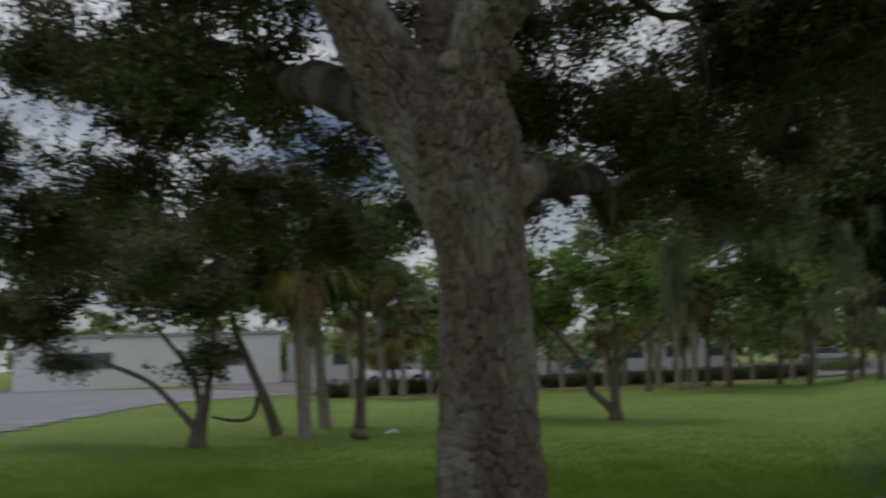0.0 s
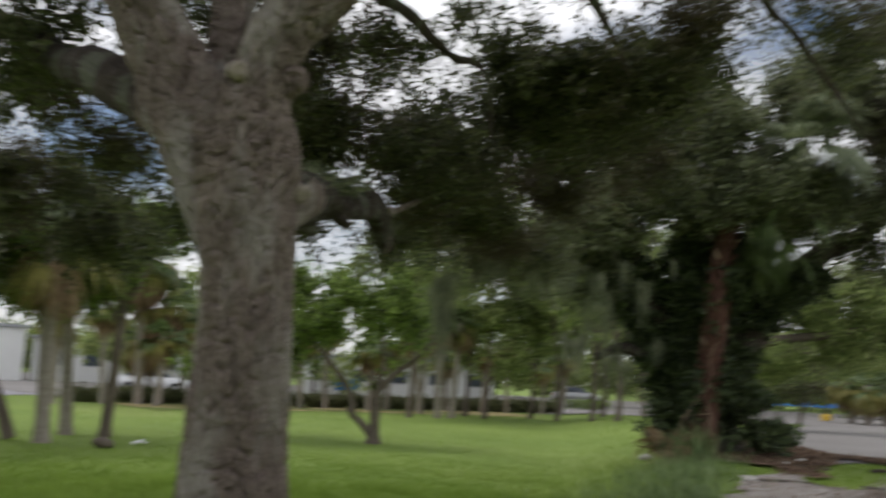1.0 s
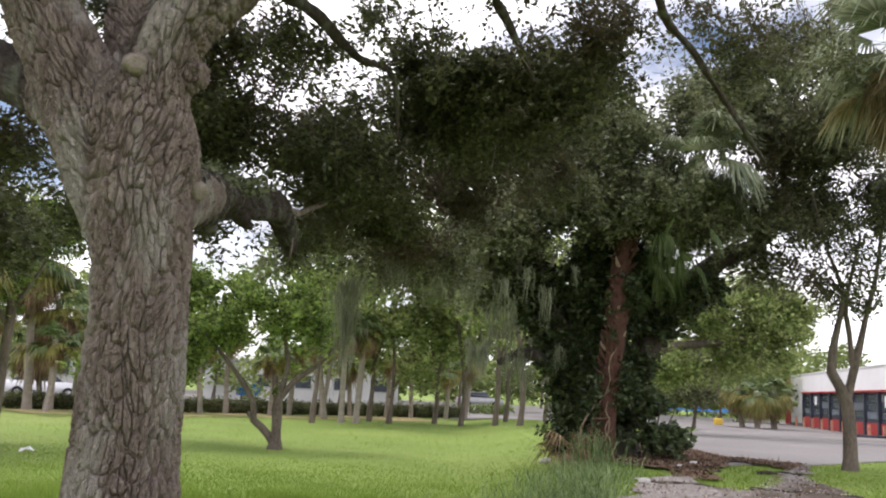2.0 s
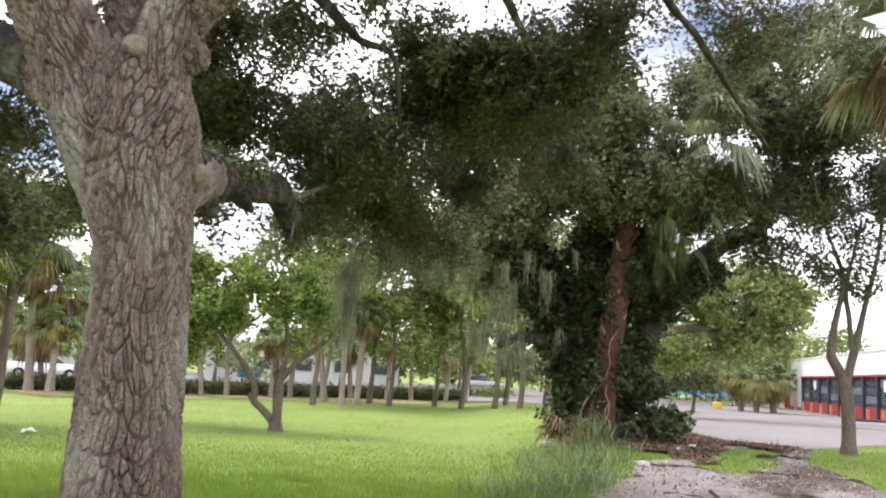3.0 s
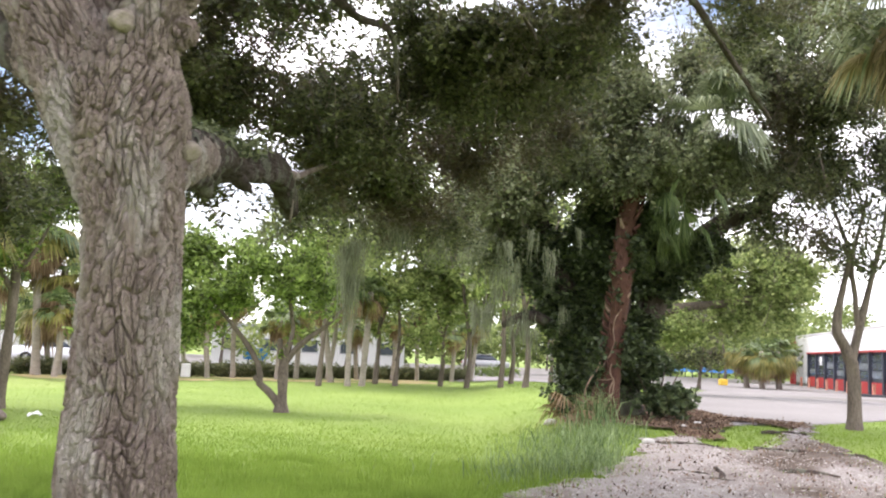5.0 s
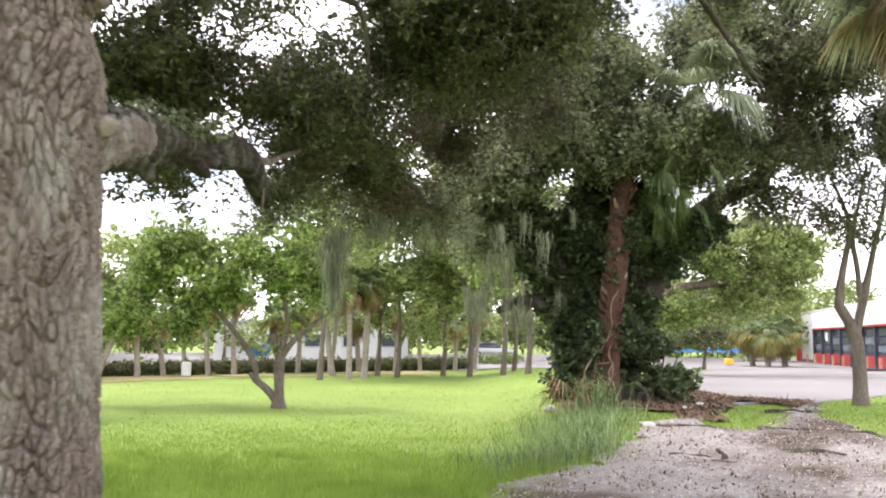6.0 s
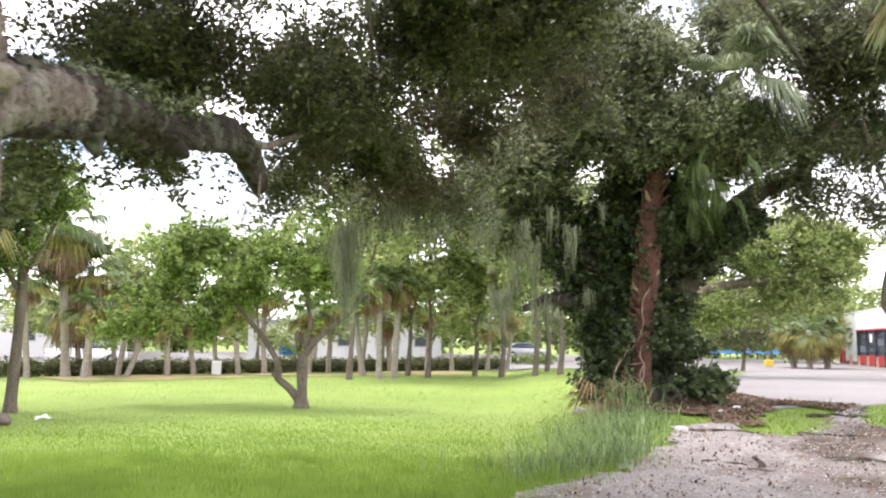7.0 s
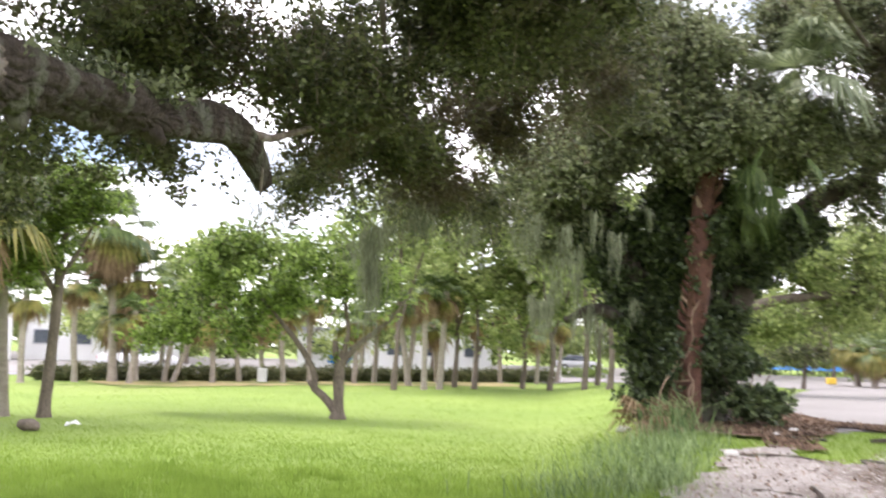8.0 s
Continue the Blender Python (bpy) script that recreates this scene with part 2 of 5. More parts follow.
def tube(points, around=8, along=12, knobs=0.08, seed=0, relief=None):
    """Verts and quads of a limb through points of (x, y, z, radius), uneven and closed at its end."""
    q = curve_points(points, along)
    way = np.gradient(q[:, :3], axis=0)
    way /= np.linalg.norm(way, axis=1, keepdims=True)
    axes = np.array([(0.13, 1.0, 0.21), (1.0, 0.17, 0.11), (0.2, 0.1, 1.0)])
    side = np.cross(way, axes[np.argmin(np.abs(way @ axes.T).max(0))])
    side /= np.linalg.norm(side, axis=1, keepdims=True)
    over = np.cross(way, side)
    a = np.linspace(0, 2 * np.pi, around, endpoint=False)
    g = np.random.default_rng(seed)
    run = np.r_[0, np.cumsum(np.linalg.norm(np.diff(q[:, :3], axis=0), axis=1))]
    turn = (run / (q[:, 3].mean() * 2.2))[:, None]
    wob = 1 + knobs * (np.sin(a[None] * 2 + g.uniform(0, 6) + turn * 0.7) + np.sin(a[None] * 3 - turn * 0.45 + g.uniform(0, 6)) + 0.6 * np.sin(turn * 1.3 + g.uniform(0, 6))) / 1.4
    rad = q[:, 3:4] * wob
    if relief is not None:
        rad = rad + relief(a, run, q[:, 3])
    v = q[:, None, :3] + rad[..., None] * (np.cos(a)[None, :, None] * side[:, None] + np.sin(a)[None, :, None] * over[:, None])
    i = np.arange(along - 1)[:, None] * around + np.arange(around)[None]
    j = np.arange(along - 1)[:, None] * around + (np.arange(around)[None] + 1) % around
    f = np.stack([i, j, j + around, i + around], -1).reshape(-1, 4)
    v = np.vstack([v.reshape(-1, 3), q[-1:, :3] + way[-1:] * q[-1, 3] * 0.5])
    tip = len(v) - 1
    last = (along - 1) * around
    cap = np.array([[last + k, last + (k + 1) % around, tip, tip] for k in range(around)])
    return v, np.vstack([f, cap])


def tri_safe(faces):
    """Quads with a doubled corner become triangles."""
    return [tuple(f[:3]) if f[2] == f[3] else tuple(f) for f in faces.tolist()]


def limb(name, points, mat, parent, around=8, along=12, seed=0, label="", knobs=0.08):
    v, f = tube(points, around, along, knobs, seed)
    return mesh_object(name, v, tri_safe(f), mat, parent, label, smooth=True)


def leaves_at(centres, length, width, seed, flat=0.35, fold=True):
    """A leaf of four corners at each centre, turned at random."""
    g = np.random.default_rng(seed)
    n = len(centres)
    d = g.normal(size=(n, 3))
    d[:, 2] *= 0.6
    d /= np.linalg.norm(d, axis=1, keepdims=True)
    up = g.normal(size=(n, 3)) * (1 - flat) + np.array([0, 0, flat * 1.6])
    s = np.cross(d, up)
    s /= np.linalg.norm(s, axis=1, keepdims=True) + 1e-9
    size = g.uniform(0.65, 1.3, (n, 1))
    u = np.cross(s, d)
    tip, base = centres + d * length * size / 2, centres - d * length * size / 2
    mid = centres + d * length * 0.06 - u * width * 0.12 * size
    v = np.stack([base, mid + s * width * size / 2, tip, mid - s * width * size / 2], 1).reshape(-1, 3)
    return v, np.arange(4 * n).reshape(-1, 4)


def clump_centres(blobs, clumps, seed, shell=0.55):
    """Places for clumps in ellipsoids of (x, y, z, rx, ry, rz, weight), more of them near the outside."""
    g = np.random.default_rng(seed)
    b = np.array(blobs, float)
    w = b[:, 6] * np.cbrt(b[:, 3] * b[:, 4] * b[:, 5]) ** 2
    pick = g.choice(len(b), clumps, p=w / w.sum())
    d = g.normal(size=(clumps, 3))
    d /= np.linalg.norm(d, axis=1, keepdims=True)
    r = (shell + (1 - shell) * g.uniform(0, 1, (clumps, 1))) ** 0.8 * g.uniform(0.75, 1.08, (clumps, 1))
    return b[pick, :3] + d * r * b[pick, 3:6]


def foliage(name, blobs, clumps, per, spread, leaf, mat, parent, seed, shell=0.5, label="", droop=0.25, cut=-0.12, grain=0.9, twigs=None, puff=0.0):
    """A crown: sprigs of small leaves along short drooping twigs, with open gaps where a coarse noise falls below cut."""
    g = np.random.default_rng(seed)
    c = clump_centres(blobs, clumps if not puff else max(clumps // 14, 1), seed, shell)
    if puff:
        c = np.repeat(c, 14, axis=0)
        way = g.normal(size=c.shape) + np.array([0, 0, 0.35])
        way /= np.linalg.norm(way, axis=1, keepdims=True)
        c = c + way * puff * np.repeat(g.uniform(0.6, 1.35, (len(c) // 14, 1)), 14, axis=0) * g.uniform(0.35, 1.0, (len(c), 1)) * np.array([1, 1, 0.7])
    keep = np.array([noise.noise(Vector(p) * grain + Vector((seed, 0, 0))) + 0.5 * noise.noise(Vector(p) * grain * 2.7) > cut for p in c])
    c = c[keep]
    n = len(c)
    d = g.normal(size=(n, 1, 3)) * np.array([1, 1, 0.5]) + np.array([0, 0, -droop])
    d /= np.linalg.norm(d, axis=2, keepdims=True)
    size = g.uniform(0.6, 1.4, (n, 1, 1)) * spread
    t = g.uniform(-1, 1, (n, per, 1))
    k = d * t * size * 2.1 + g.normal(size=(n, per, 3)) * size * 0.42 * (1.25 - np.abs(t))
    v, f = leaves_at((c[:, None] + k).reshape(-1, 3), leaf, leaf * 0.52, seed + 1)
    if twigs:
        s3 = np.array([(0.006, 0, 0), (-0.004, 0.005, 0), (-0.003, -0.005, 0)])[None] * (1 + 2 * spread)
        a = (c[:, None] - d * size * 2.6 + s3)
        b = (c[:, None] + d * size * 1.6 + s3 * 0.4)
        tv = np.concatenate([a, b], 1).reshape(-1, 3)
        base = np.arange(n)[:, None, None] * 6
        tf = (base + np.array([[0, 1, 4, 3], [1, 2, 5, 4], [2, 0, 3, 5]])[None]).reshape(-1, 4)
        tagged(mesh_object("twig_tangle", tv, tf, twigs, parent), kind="stuff")
    return mesh_object(name, v, f, mat, parent, label)


def hanging_moss(name, spots, strands, length, mat, parent, seed, width=0.009):
    """Tufts of thin wavy strands that hang from places (x, y, z, spread)."""
    g = np.random.default_rng(seed)
    vs, fs, n = [], [], 0
    tufts = [(x + g.normal() * r, y + g.normal() * r, z + g.normal() * 0.4 * r, g.uniform(0.4, 1.2)) for x, y, z, r in spots for _ in range(6)]
    for x, y, z, big_one in tufts:
        for _ in range(strands):
            p = np.array((x + g.normal() * 0.07 * big_one, y + g.normal() * 0.07 * big_one, z + g.normal() * 0.05))
            far, a = length * big_one * g.uniform(0.25, 1.0), g.uniform(0, 6.28)
            side = np.array((math.cos(a), math.sin(a), 0)) * width
            u = np.linspace(0, 1, 5)[:, None]
            line = p + np.array((0, 0, -1)) * far * u + np.c_[0.02 * np.sin(u * 7 + a), 0.02 * np.cos(u * 6 + a), 0 * u]
            w = side * (1 - u * 0.8)
            vs.append(np.stack([line - w, line + w], 1).reshape(-1, 3))
            i = n + 2 * np.arange(4)[:, None]
            fs.append(np.hstack([i, i + 1, i + 3, i + 2]))
            n += 10
    return tagged(mesh_object(name, np.vstack(vs), np.vstack(fs), mat, parent, "grey-green hanging moss"), kind="stuff")


def fan_frond(root, way, stalk, blade, blades, droop, seed, wide=2.6, thick=0.03):
    """A fan palm frond: a stalk and folded blades spread round its end. Returns verts and triangles."""
    g = np.random.default_rng(seed)
    way = np.array(way, float)
    way /= np.linalg.norm(way)
    side = np.cross(way, (0, 0, 1.0))
    side /= np.linalg.norm(side) + 1e-9
    up = np.cross(side, way)
    root = np.array(root, float)
    hub = root + way * stalk + np.array([0, 0, -0.15 * droop * stalk])
    v = [root + side * 0.02, root - side * 0.02, hub - side * 0.012, hub + side * 0.012]
    f = [(0, 1, 2), (0, 2, 3)]
    for k in range(blades):
        a = (k / (blades - 1) - 0.5) * wide
        out = way * math.cos(a) + side * math.sin(a)
        length = blade * (0.65 + 0.35 * math.cos(a)) * g.uniform(0.9, 1.1)
        w = np.cross(out, up) * length * thick
        mid = hub + out * length * 0.55 + up * 0.04 * length - np.array([0, 0, droop * 0.12 * length])
        tip = hub + out * length * 0.92 - np.array([0, 0, droop * 0.5 * length * g.uniform(0.7, 1.3)])
        i = len(v)
        v += [hub, mid + w, mid - w + up * 0.02, tip]
        f += [(i, i + 1, i + 2), (i + 1, i + 3, i + 2)]
    return v, f


def frond_set(name, root, count, stalk, blade, blades, low, high, droop, mat, parent, seed, label="", spread=0.0, thick=0.03):
    """Fronds round a palm's head, each a part of its own, their stalks between two angles over the level."""
    g = np.random.default_rng(seed)
    for k in range(count):
        a, e = k * 2.39996 + g.uniform(-0.3, 0.3), radians(g.uniform(low, high))
        at = np.array(root) + g.normal(size=3) * spread
        v, f = fan_frond(at, (math.cos(a) * math.cos(e), math.sin(a) * math.cos(e), math.sin(e)), stalk * g.uniform(0.8, 1.15), blade * g.uniform(0.85, 1.15), blades,
                         droop * g.uniform(0.7, 1.3), seed * 97 + k, thick=thick)
        mesh_object(name, np.array(v), np.array(f), mat, parent, label)


def sabal_palm(base, head, radius, label, group, seed, blade=0.75, green=20, dead=16, yellow=6, blades=13, lean=0.0, thick=0.05):
    """A cabbage palm: ringed trunk, fan fronds and a skirt of dead ones."""
    x, y, z = on_ground(base)
    thing = empty("palm_tree", (x, y, z), label, "palm", group)
    mid = ((x + head[0]) / 2 + lean, (y + head[1]) / 2, (z + head[2]) / 2)
    limb("trunk", [(x, y, z, radius * 1.25), (x + (head[0] - x) * 0.12, y, z + (head[2] - z) * 0.1, radius), (*mid, radius * 0.95), (*head, radius * 0.95)], PALM_BARK, thing, 9, 22, seed, knobs=0.05)
    frond_set("frond", head, green, blade * 0.8, blade, blades, -25, 75, 0.9, FAN_LEAF, thing, seed + 1, thick=thick)
    if yellow:
        frond_set("frond", head, yellow, blade * 0.75, blade, blades, -45, -5, 1.1, YELLOW_FAN, thing, seed + 2, "yellowing lower frond", thick=thick)
    if dead:
        frond_set("dead_frond", head, dead, blade * 0.6, blade * 0.9, blades, -85, -45, 1.2, DEAD_FAN, thing, seed + 3, "brown hanging dead frond", thick=thick)
    return thing


def tree(name, base, trunks, blobs, clumps, per, spread, leaf, mat, label, seed, bark=None, group="", category="tree", shell=0.35, around=9, droop=0.25, cut=-0.1, grain=0.8, puff=0.5):
    """A tree: each entry of trunks is a named line of (x, y, z, radius)."""
    thing = empty(name, on_ground(base, 0.0), label, category, group)
    for k, (part_name, points) in enumerate(trunks):
        limb(part_name, points, bark or BARK, thing, around if k == 0 else 7, 18 if k == 0 else 14, seed + k)
    if blobs:
        foliage("crown", blobs, clumps, per, spread, leaf, mat, thing, seed + 50, shell, droop=droop, cut=cut, grain=grain, twigs=BARK, puff=puff)
    return thing


# ---- ground ----
def steps(*stretches):
    out = []
    for a, b, s in stretches:
        out += list(np.arange(a, b, s))
    return np.array(out + [stretches[-1][1]])


gx = steps((-2500, -400, 300), (-400, -60, 20), (-60, -16, 4), (-16, 24, 0.5), (24, 60, 3), (60, 400, 20), (400, 2500, 300))
gy = steps((-2500, -400, 300), (-400, -40, 20), (-40, 4, 4), (4, 64, 0.5), (64, 120, 4), (120, 400, 20), (400, 2500, 300))
xx, yy = np.meshgrid(gx, gy)
gv = np.stack([xx, yy, rise(xx, yy)], -1).reshape(-1, 3)
ni = np.arange(len(gy) - 1)[:, None] * len(gx) + np.arange(len(gx) - 1)[None]
gf = np.stack([ni, ni + 1, ni + 1 + len(gx), ni + len(gx)], -1).reshape(-1, 4)
tagged(mesh_object("ground", gv, gf, LAWN, smooth=True), "green mown lawn with a low swell under trees", "ground", kind="structure")


def inside(px, py, poly):
    hit = np.zeros(np.shape(px), bool)
    q = list(poly)
    for (x0, y0), (x1, y1) in zip(q, q[1:] + q[:1]):
        c = (y0 > py) != (y1 > py)
        hit ^= c & (px < (x1 - x0) * (py - y0) / (y1 - y0 + 1e-12) + x0)
    return hit


def patch(name, poly, cell, lift, mat, label, category, ragged=0.0, bumps=0.0, kind="structure"):
    """A sheet laid over the ground inside a polygon, its rim ragged by noise."""
    q = np.array(poly, float)
    x = np.arange(q[:, 0].min() - cell, q[:, 0].max() + 2 * cell, cell)
    y = np.arange(q[:, 1].min() - cell, q[:, 1].max() + 2 * cell, cell)
    X, Y = np.meshgrid(x, y)
    cx, cy = X[:-1, :-1] + cell / 2, Y[:-1, :-1] + cell / 2
    if ragged:
        wob = np.array([[noise.noise((a * 0.9, b * 0.9, 3.1)) + 0.6 * noise.noise((a * 3.1, b * 3.1, 8.7)) for a, b in zip(ra, rb)] for ra, rb in zip(cx, cy)])
        wob2 = np.array([[noise.noise((a * 0.9, b * 0.9, 33.1)) + 0.6 * noise.noise((a * 3.1, b * 3.1, 18.7)) for a, b in zip(ra, rb)] for ra, rb in zip(cx, cy)])
        keep = inside(cx + wob * ragged, cy + wob2 * ragged, poly)
    else:
        keep = inside(cx, cy, poly)
    Z = rise(X, Y) + lift
    if bumps:
        Z = Z + bumps * np.array([[noise.noise((a * 2.3, b * 2.3, 1.0)) + 0.5 * noise.noise((a * 6.0, b * 6.0, 5.0)) + 0.8 for a, b in zip(ra, rb)] for ra, rb in zip(X, Y)])
    i = np.arange(len(y) - 1)[:, None] * len(x) + np.arange(len(x) - 1)[None]
    f = np.stack([i, i + 1, i + 1 + len(x), i + len(x)], -1)[keep]
    used, f = np.unique(f, return_inverse=True)
    v = np.stack([X, Y, Z], -1).reshape(-1, 3)[used]
    return tagged(mesh_object(name, v, f.reshape(-1, 4), mat, smooth=True), label, category, kind=kind)


LOT = [(5.0, 16.3), (6.9, 17.3), (9.6, 19.9), (16.0, 23.0), (45.0, 40.0), (60.0, 95.0), (10.0, 95.0), (14.0, 62.0), (12.8, 46.0), (8.0, 30.0), (5.6, 21.0), (4.6, 18.0)]
patch("pavement", LOT, 0.4, 0.014, CONCRETE, "pale worn concrete parking area beside the lawn", "parking area", 0.15)
TRACK = [(0.71, 10.05), (1.29, 10.92), (2.00, 11.18), (2.56, 12.32), (2.93, 13.40), (3.60, 14.13), (3.90, 13.21), (4.62, 13.30), (5.90, 15.53), (6.70, 17.56), (7.00, 17.50), (5.85, 14.34), (5.96, 13.37), (6.00, 12.31),
         (6.40, 11.01), (3.80, 6.47), (-0.12, 5.70)]
patch("dirt_track", TRACK, 0.1, 0.02, GRAVEL, "pale gravel and dirt track with ruts and roots", "track", 0.42, 0.028)
LITTERED = [(2.46, 19.70), (2.28, 16.79), (3.06, 15.43), (3.73, 14.87), (3.60, 13.97), (4.13, 13.82), (4.55, 14.94), (5.54, 17.30), (5.96, 15.57), (6.80, 17.12), (5.73, 18.25), (5.60, 20.78), (6.56, 26.31), (3.31, 25.14)]
patch("leaf_litter", LITTERED, 0.1, 0.03, LITTER, "brown leaf litter and bare soil round the vine-covered tree", "leaf litter", 0.45, 0.02)
patch("road", [(-17.0, 13.0), (-19.6, 18.2), (-25.4, 31.9), (-24.5, 37.5), (-22.0, 40.5), (-6.0, 52.0), (-10.0, 58.0), (-30.0, 47.0), (-70.0, 62.0), (-70.0, 13.0)], 0.8, 0.03, ASPHALT, "grey asphalt street round the park", "road")
patch("street", [(-23.5, 40.5), (-16.0, 43.5), (-5.8, 51.0), (1.0, 49.5), (8.0, 51.5), (13.9, 56.0), (13.9, 112.0), (-90.0, 112.0), (-46.0, 60.0)], 0.8, 0.045, CONCRETE, "pale sunlit street beyond the lawn", "road")
VERGE = [(-14.0, 31.8), (-9.6, 38.2), (-0.1, 44.6), (-1.5, 48.5), (-12.0, 42.5), (-17.5, 35.5)]
patch("verge", VERGE, 0.4, 0.02, STRAW, "strip of dry straw-coloured verge along the hedge", "verge", 0.3)

def B(c, rx, rz, ry, w=1.0):
    return (*c, rx, ry, rz, w)


def R(c, r):
    return (*c, r)


# ---- the near oak: furrowed trunk, forked limbs, a long side branch ----
def bark_relief(columns, plate, deep, seed):
    """Furrows between long bark plates: cells on a grid round the trunk, wrapped at the seam."""
    def relief(a, s, r):
        u = (a / (2 * np.pi) * columns)[None] + 0.0 * s[:, None]
        v = (s / plate)[:, None] + 0.0 * a[None]
        u = u + 0.35 * np.sin(v * 1.7 + np.sin(v * 0.61) * 2) + 0.12 * np.sin(v * 4.3 + 2 * np.pi * u / columns * 3)
        v = v + 0.3 * np.sin(2 * np.pi * u / columns * 5) + 0.2 * np.sin(2 * np.pi * u / columns * 11 + v)
        iu, iv = np.floor(u).astype(int), np.floor(v).astype(int)
        first, second, raised = np.full(u.shape, 9.0), np.full(u.shape, 9.0), np.zeros(u.shape)
        for du in (-1, 0, 1):
            for dv in (-1, 0, 1):
                cu, cv = iu + du, iv + dv
                key = np.sin((cu % columns) * 127.1 + cv * 311.7 + seed) * 43758.5
                key2 = np.sin((cu % columns) * 269.5 + cv * 183.3 + seed) * 24634.6
                key, key2 = key - np.floor(key), key2 - np.floor(key2)
                d = np.hypot((cu + 0.15 + 0.7 * key - u), (cv + 0.1 + 0.8 * key2 - v) * 1.15)
                near = d < first
                second = np.where(near, first, np.minimum(second, d))
                raised = np.where(near, key, raised)
                first = np.where(near, d, first)
        gap = second - first
        return deep * (smooth01(gap / 0.26) - 0.85 + 0.4 * (raised - 0.5)) + deep * 0.16 * np.sin(u * 7 + v * 31 + 3 * np.sin(v * 5)) * smooth01(gap / 0.4)
    return relief


def barked(name, points, mat, parent, around, along, columns, plate, deep, seed, knobs=0.04, label=""):
    v, f = tube(points, around, along, knobs, seed, bark_relief(columns, plate, deep, seed))
    return mesh_object(name, v, tri_safe(f), mat, parent, label, smooth=True)


def cells(q, seed):
    """Distances from each place to the nearest and the second nearest of scattered cell centres, and a number for the nearest cell."""
    base = np.floor(q)
    first, second, key = np.full(len(q), 9.0), np.full(len(q), 9.0), np.zeros(len(q))
    for d in itertools.product((-1, 0, 1), repeat=3):
        c = base + np.array(d)
        h = np.sin(c @ np.array([(127.1, 269.5, 419.2), (311.7, 183.3, 371.9), (74.7, 246.1, 168.6)]) + seed) * 43758.5453
        h -= np.floor(h)
        far = np.linalg.norm(c + 0.1 + 0.8 * h - q, axis=1)
        near = far < first
        second = np.where(near, first, np.minimum(second, far))
        key = np.where(near, h[:, 0], key)
        first = np.where(near, far, first)
    return first, second, key


def fused_bark(name, lines, mat, parent, voxel, plate, deep, seed, label=""):
    """Limbs grown together into one skin, with long bark plates raised between deep furrows."""
    vs, fs, n = [], [], 0
    for k, line in enumerate(lines):
        v, f = tube(line, 28, 60, 0.035, seed + k)
        vs.append(v)
        fs += [tuple(i + n for i in q) for q in tri_safe(f)] + [tuple(range(n + 27, n - 1, -1))]
        n += len(v)
    me = bpy.data.meshes.new("rough")
    me.from_pydata(np.vstack(vs).tolist(), [], fs)
    rough = new("rough", me)
    grow = rough.modifiers.new("grow", "REMESH")
    grow.mode, grow.voxel_size = "VOXEL", voxel
    ease = rough.modifiers.new("ease", "SMOOTH")
    ease.factor, ease.iterations = 0.5, 30
    skin = bpy.data.meshes.new_from_object(rough.evaluated_get(bpy.context.evaluated_depsgraph_get()))
    bpy.data.objects.remove(rough)
    bpy.data.meshes.remove(me)
    count = len(skin.vertices)
    p, out = np.empty(count * 3, np.float32), np.empty(count * 3, np.float32)
    skin.vertices.foreach_get("co", p)
    skin.vertex_normals.foreach_get("vector", out)
    p, out = p.reshape(-1, 3).astype(float), out.reshape(-1, 3)
    lean = smooth01((p[:, 2] - 2.1) / 0.5) * (0.55 * smooth01((-1.22 - p[:, 0]) / 0.12) - 0.1)
    q = np.c_[p[:, 0] + lean * (p[:, 2] - 2.1), p[:, 1], p[:, 2]]
    q = q + 0.014 * np.c_[np.sin(q[:, 2] * 9 + q[:, 1] * 14), np.sin(q[:, 2] * 11 + q[:, 0] * 13 + 2), 2.0 * (np.sin(q[:, 0] * 47) + np.sin(q[:, 1] * 52 + 1))]
    first, second, key = cells(q / np.array((plate, plate, plate * 4.4)), seed)
    gap = second - first
    one, two, _ = cells(q / np.array((plate * 0.55, plate * 0.55, plate * 0.95)), seed + 5)
    high = np.clip(gap / 0.2, 0, 1) ** 0.8 * (0.75 + 0.5 * key) - 0.7 + 0.4 * np.clip((two - one) / 0.22, 0, 1) ** 0.8 * np.clip(gap / 0.2, 0, 1)
    p = p + out * (deep * high)[:, None]
    p -= np.array(world_of(parent))
    skin.vertices.foreach_set("co", p.astype(np.float32).ravel())
    skin.materials.clear()
    skin.materials.append(mat)
    skin.polygons.foreach_set("use_smooth", np.ones(len(skin.polygons), bool))
    skin.update()
    skin.name = name
    ob = new(name, skin)
    ob.parent = parent
    return tagged(ob, label) if label else ob


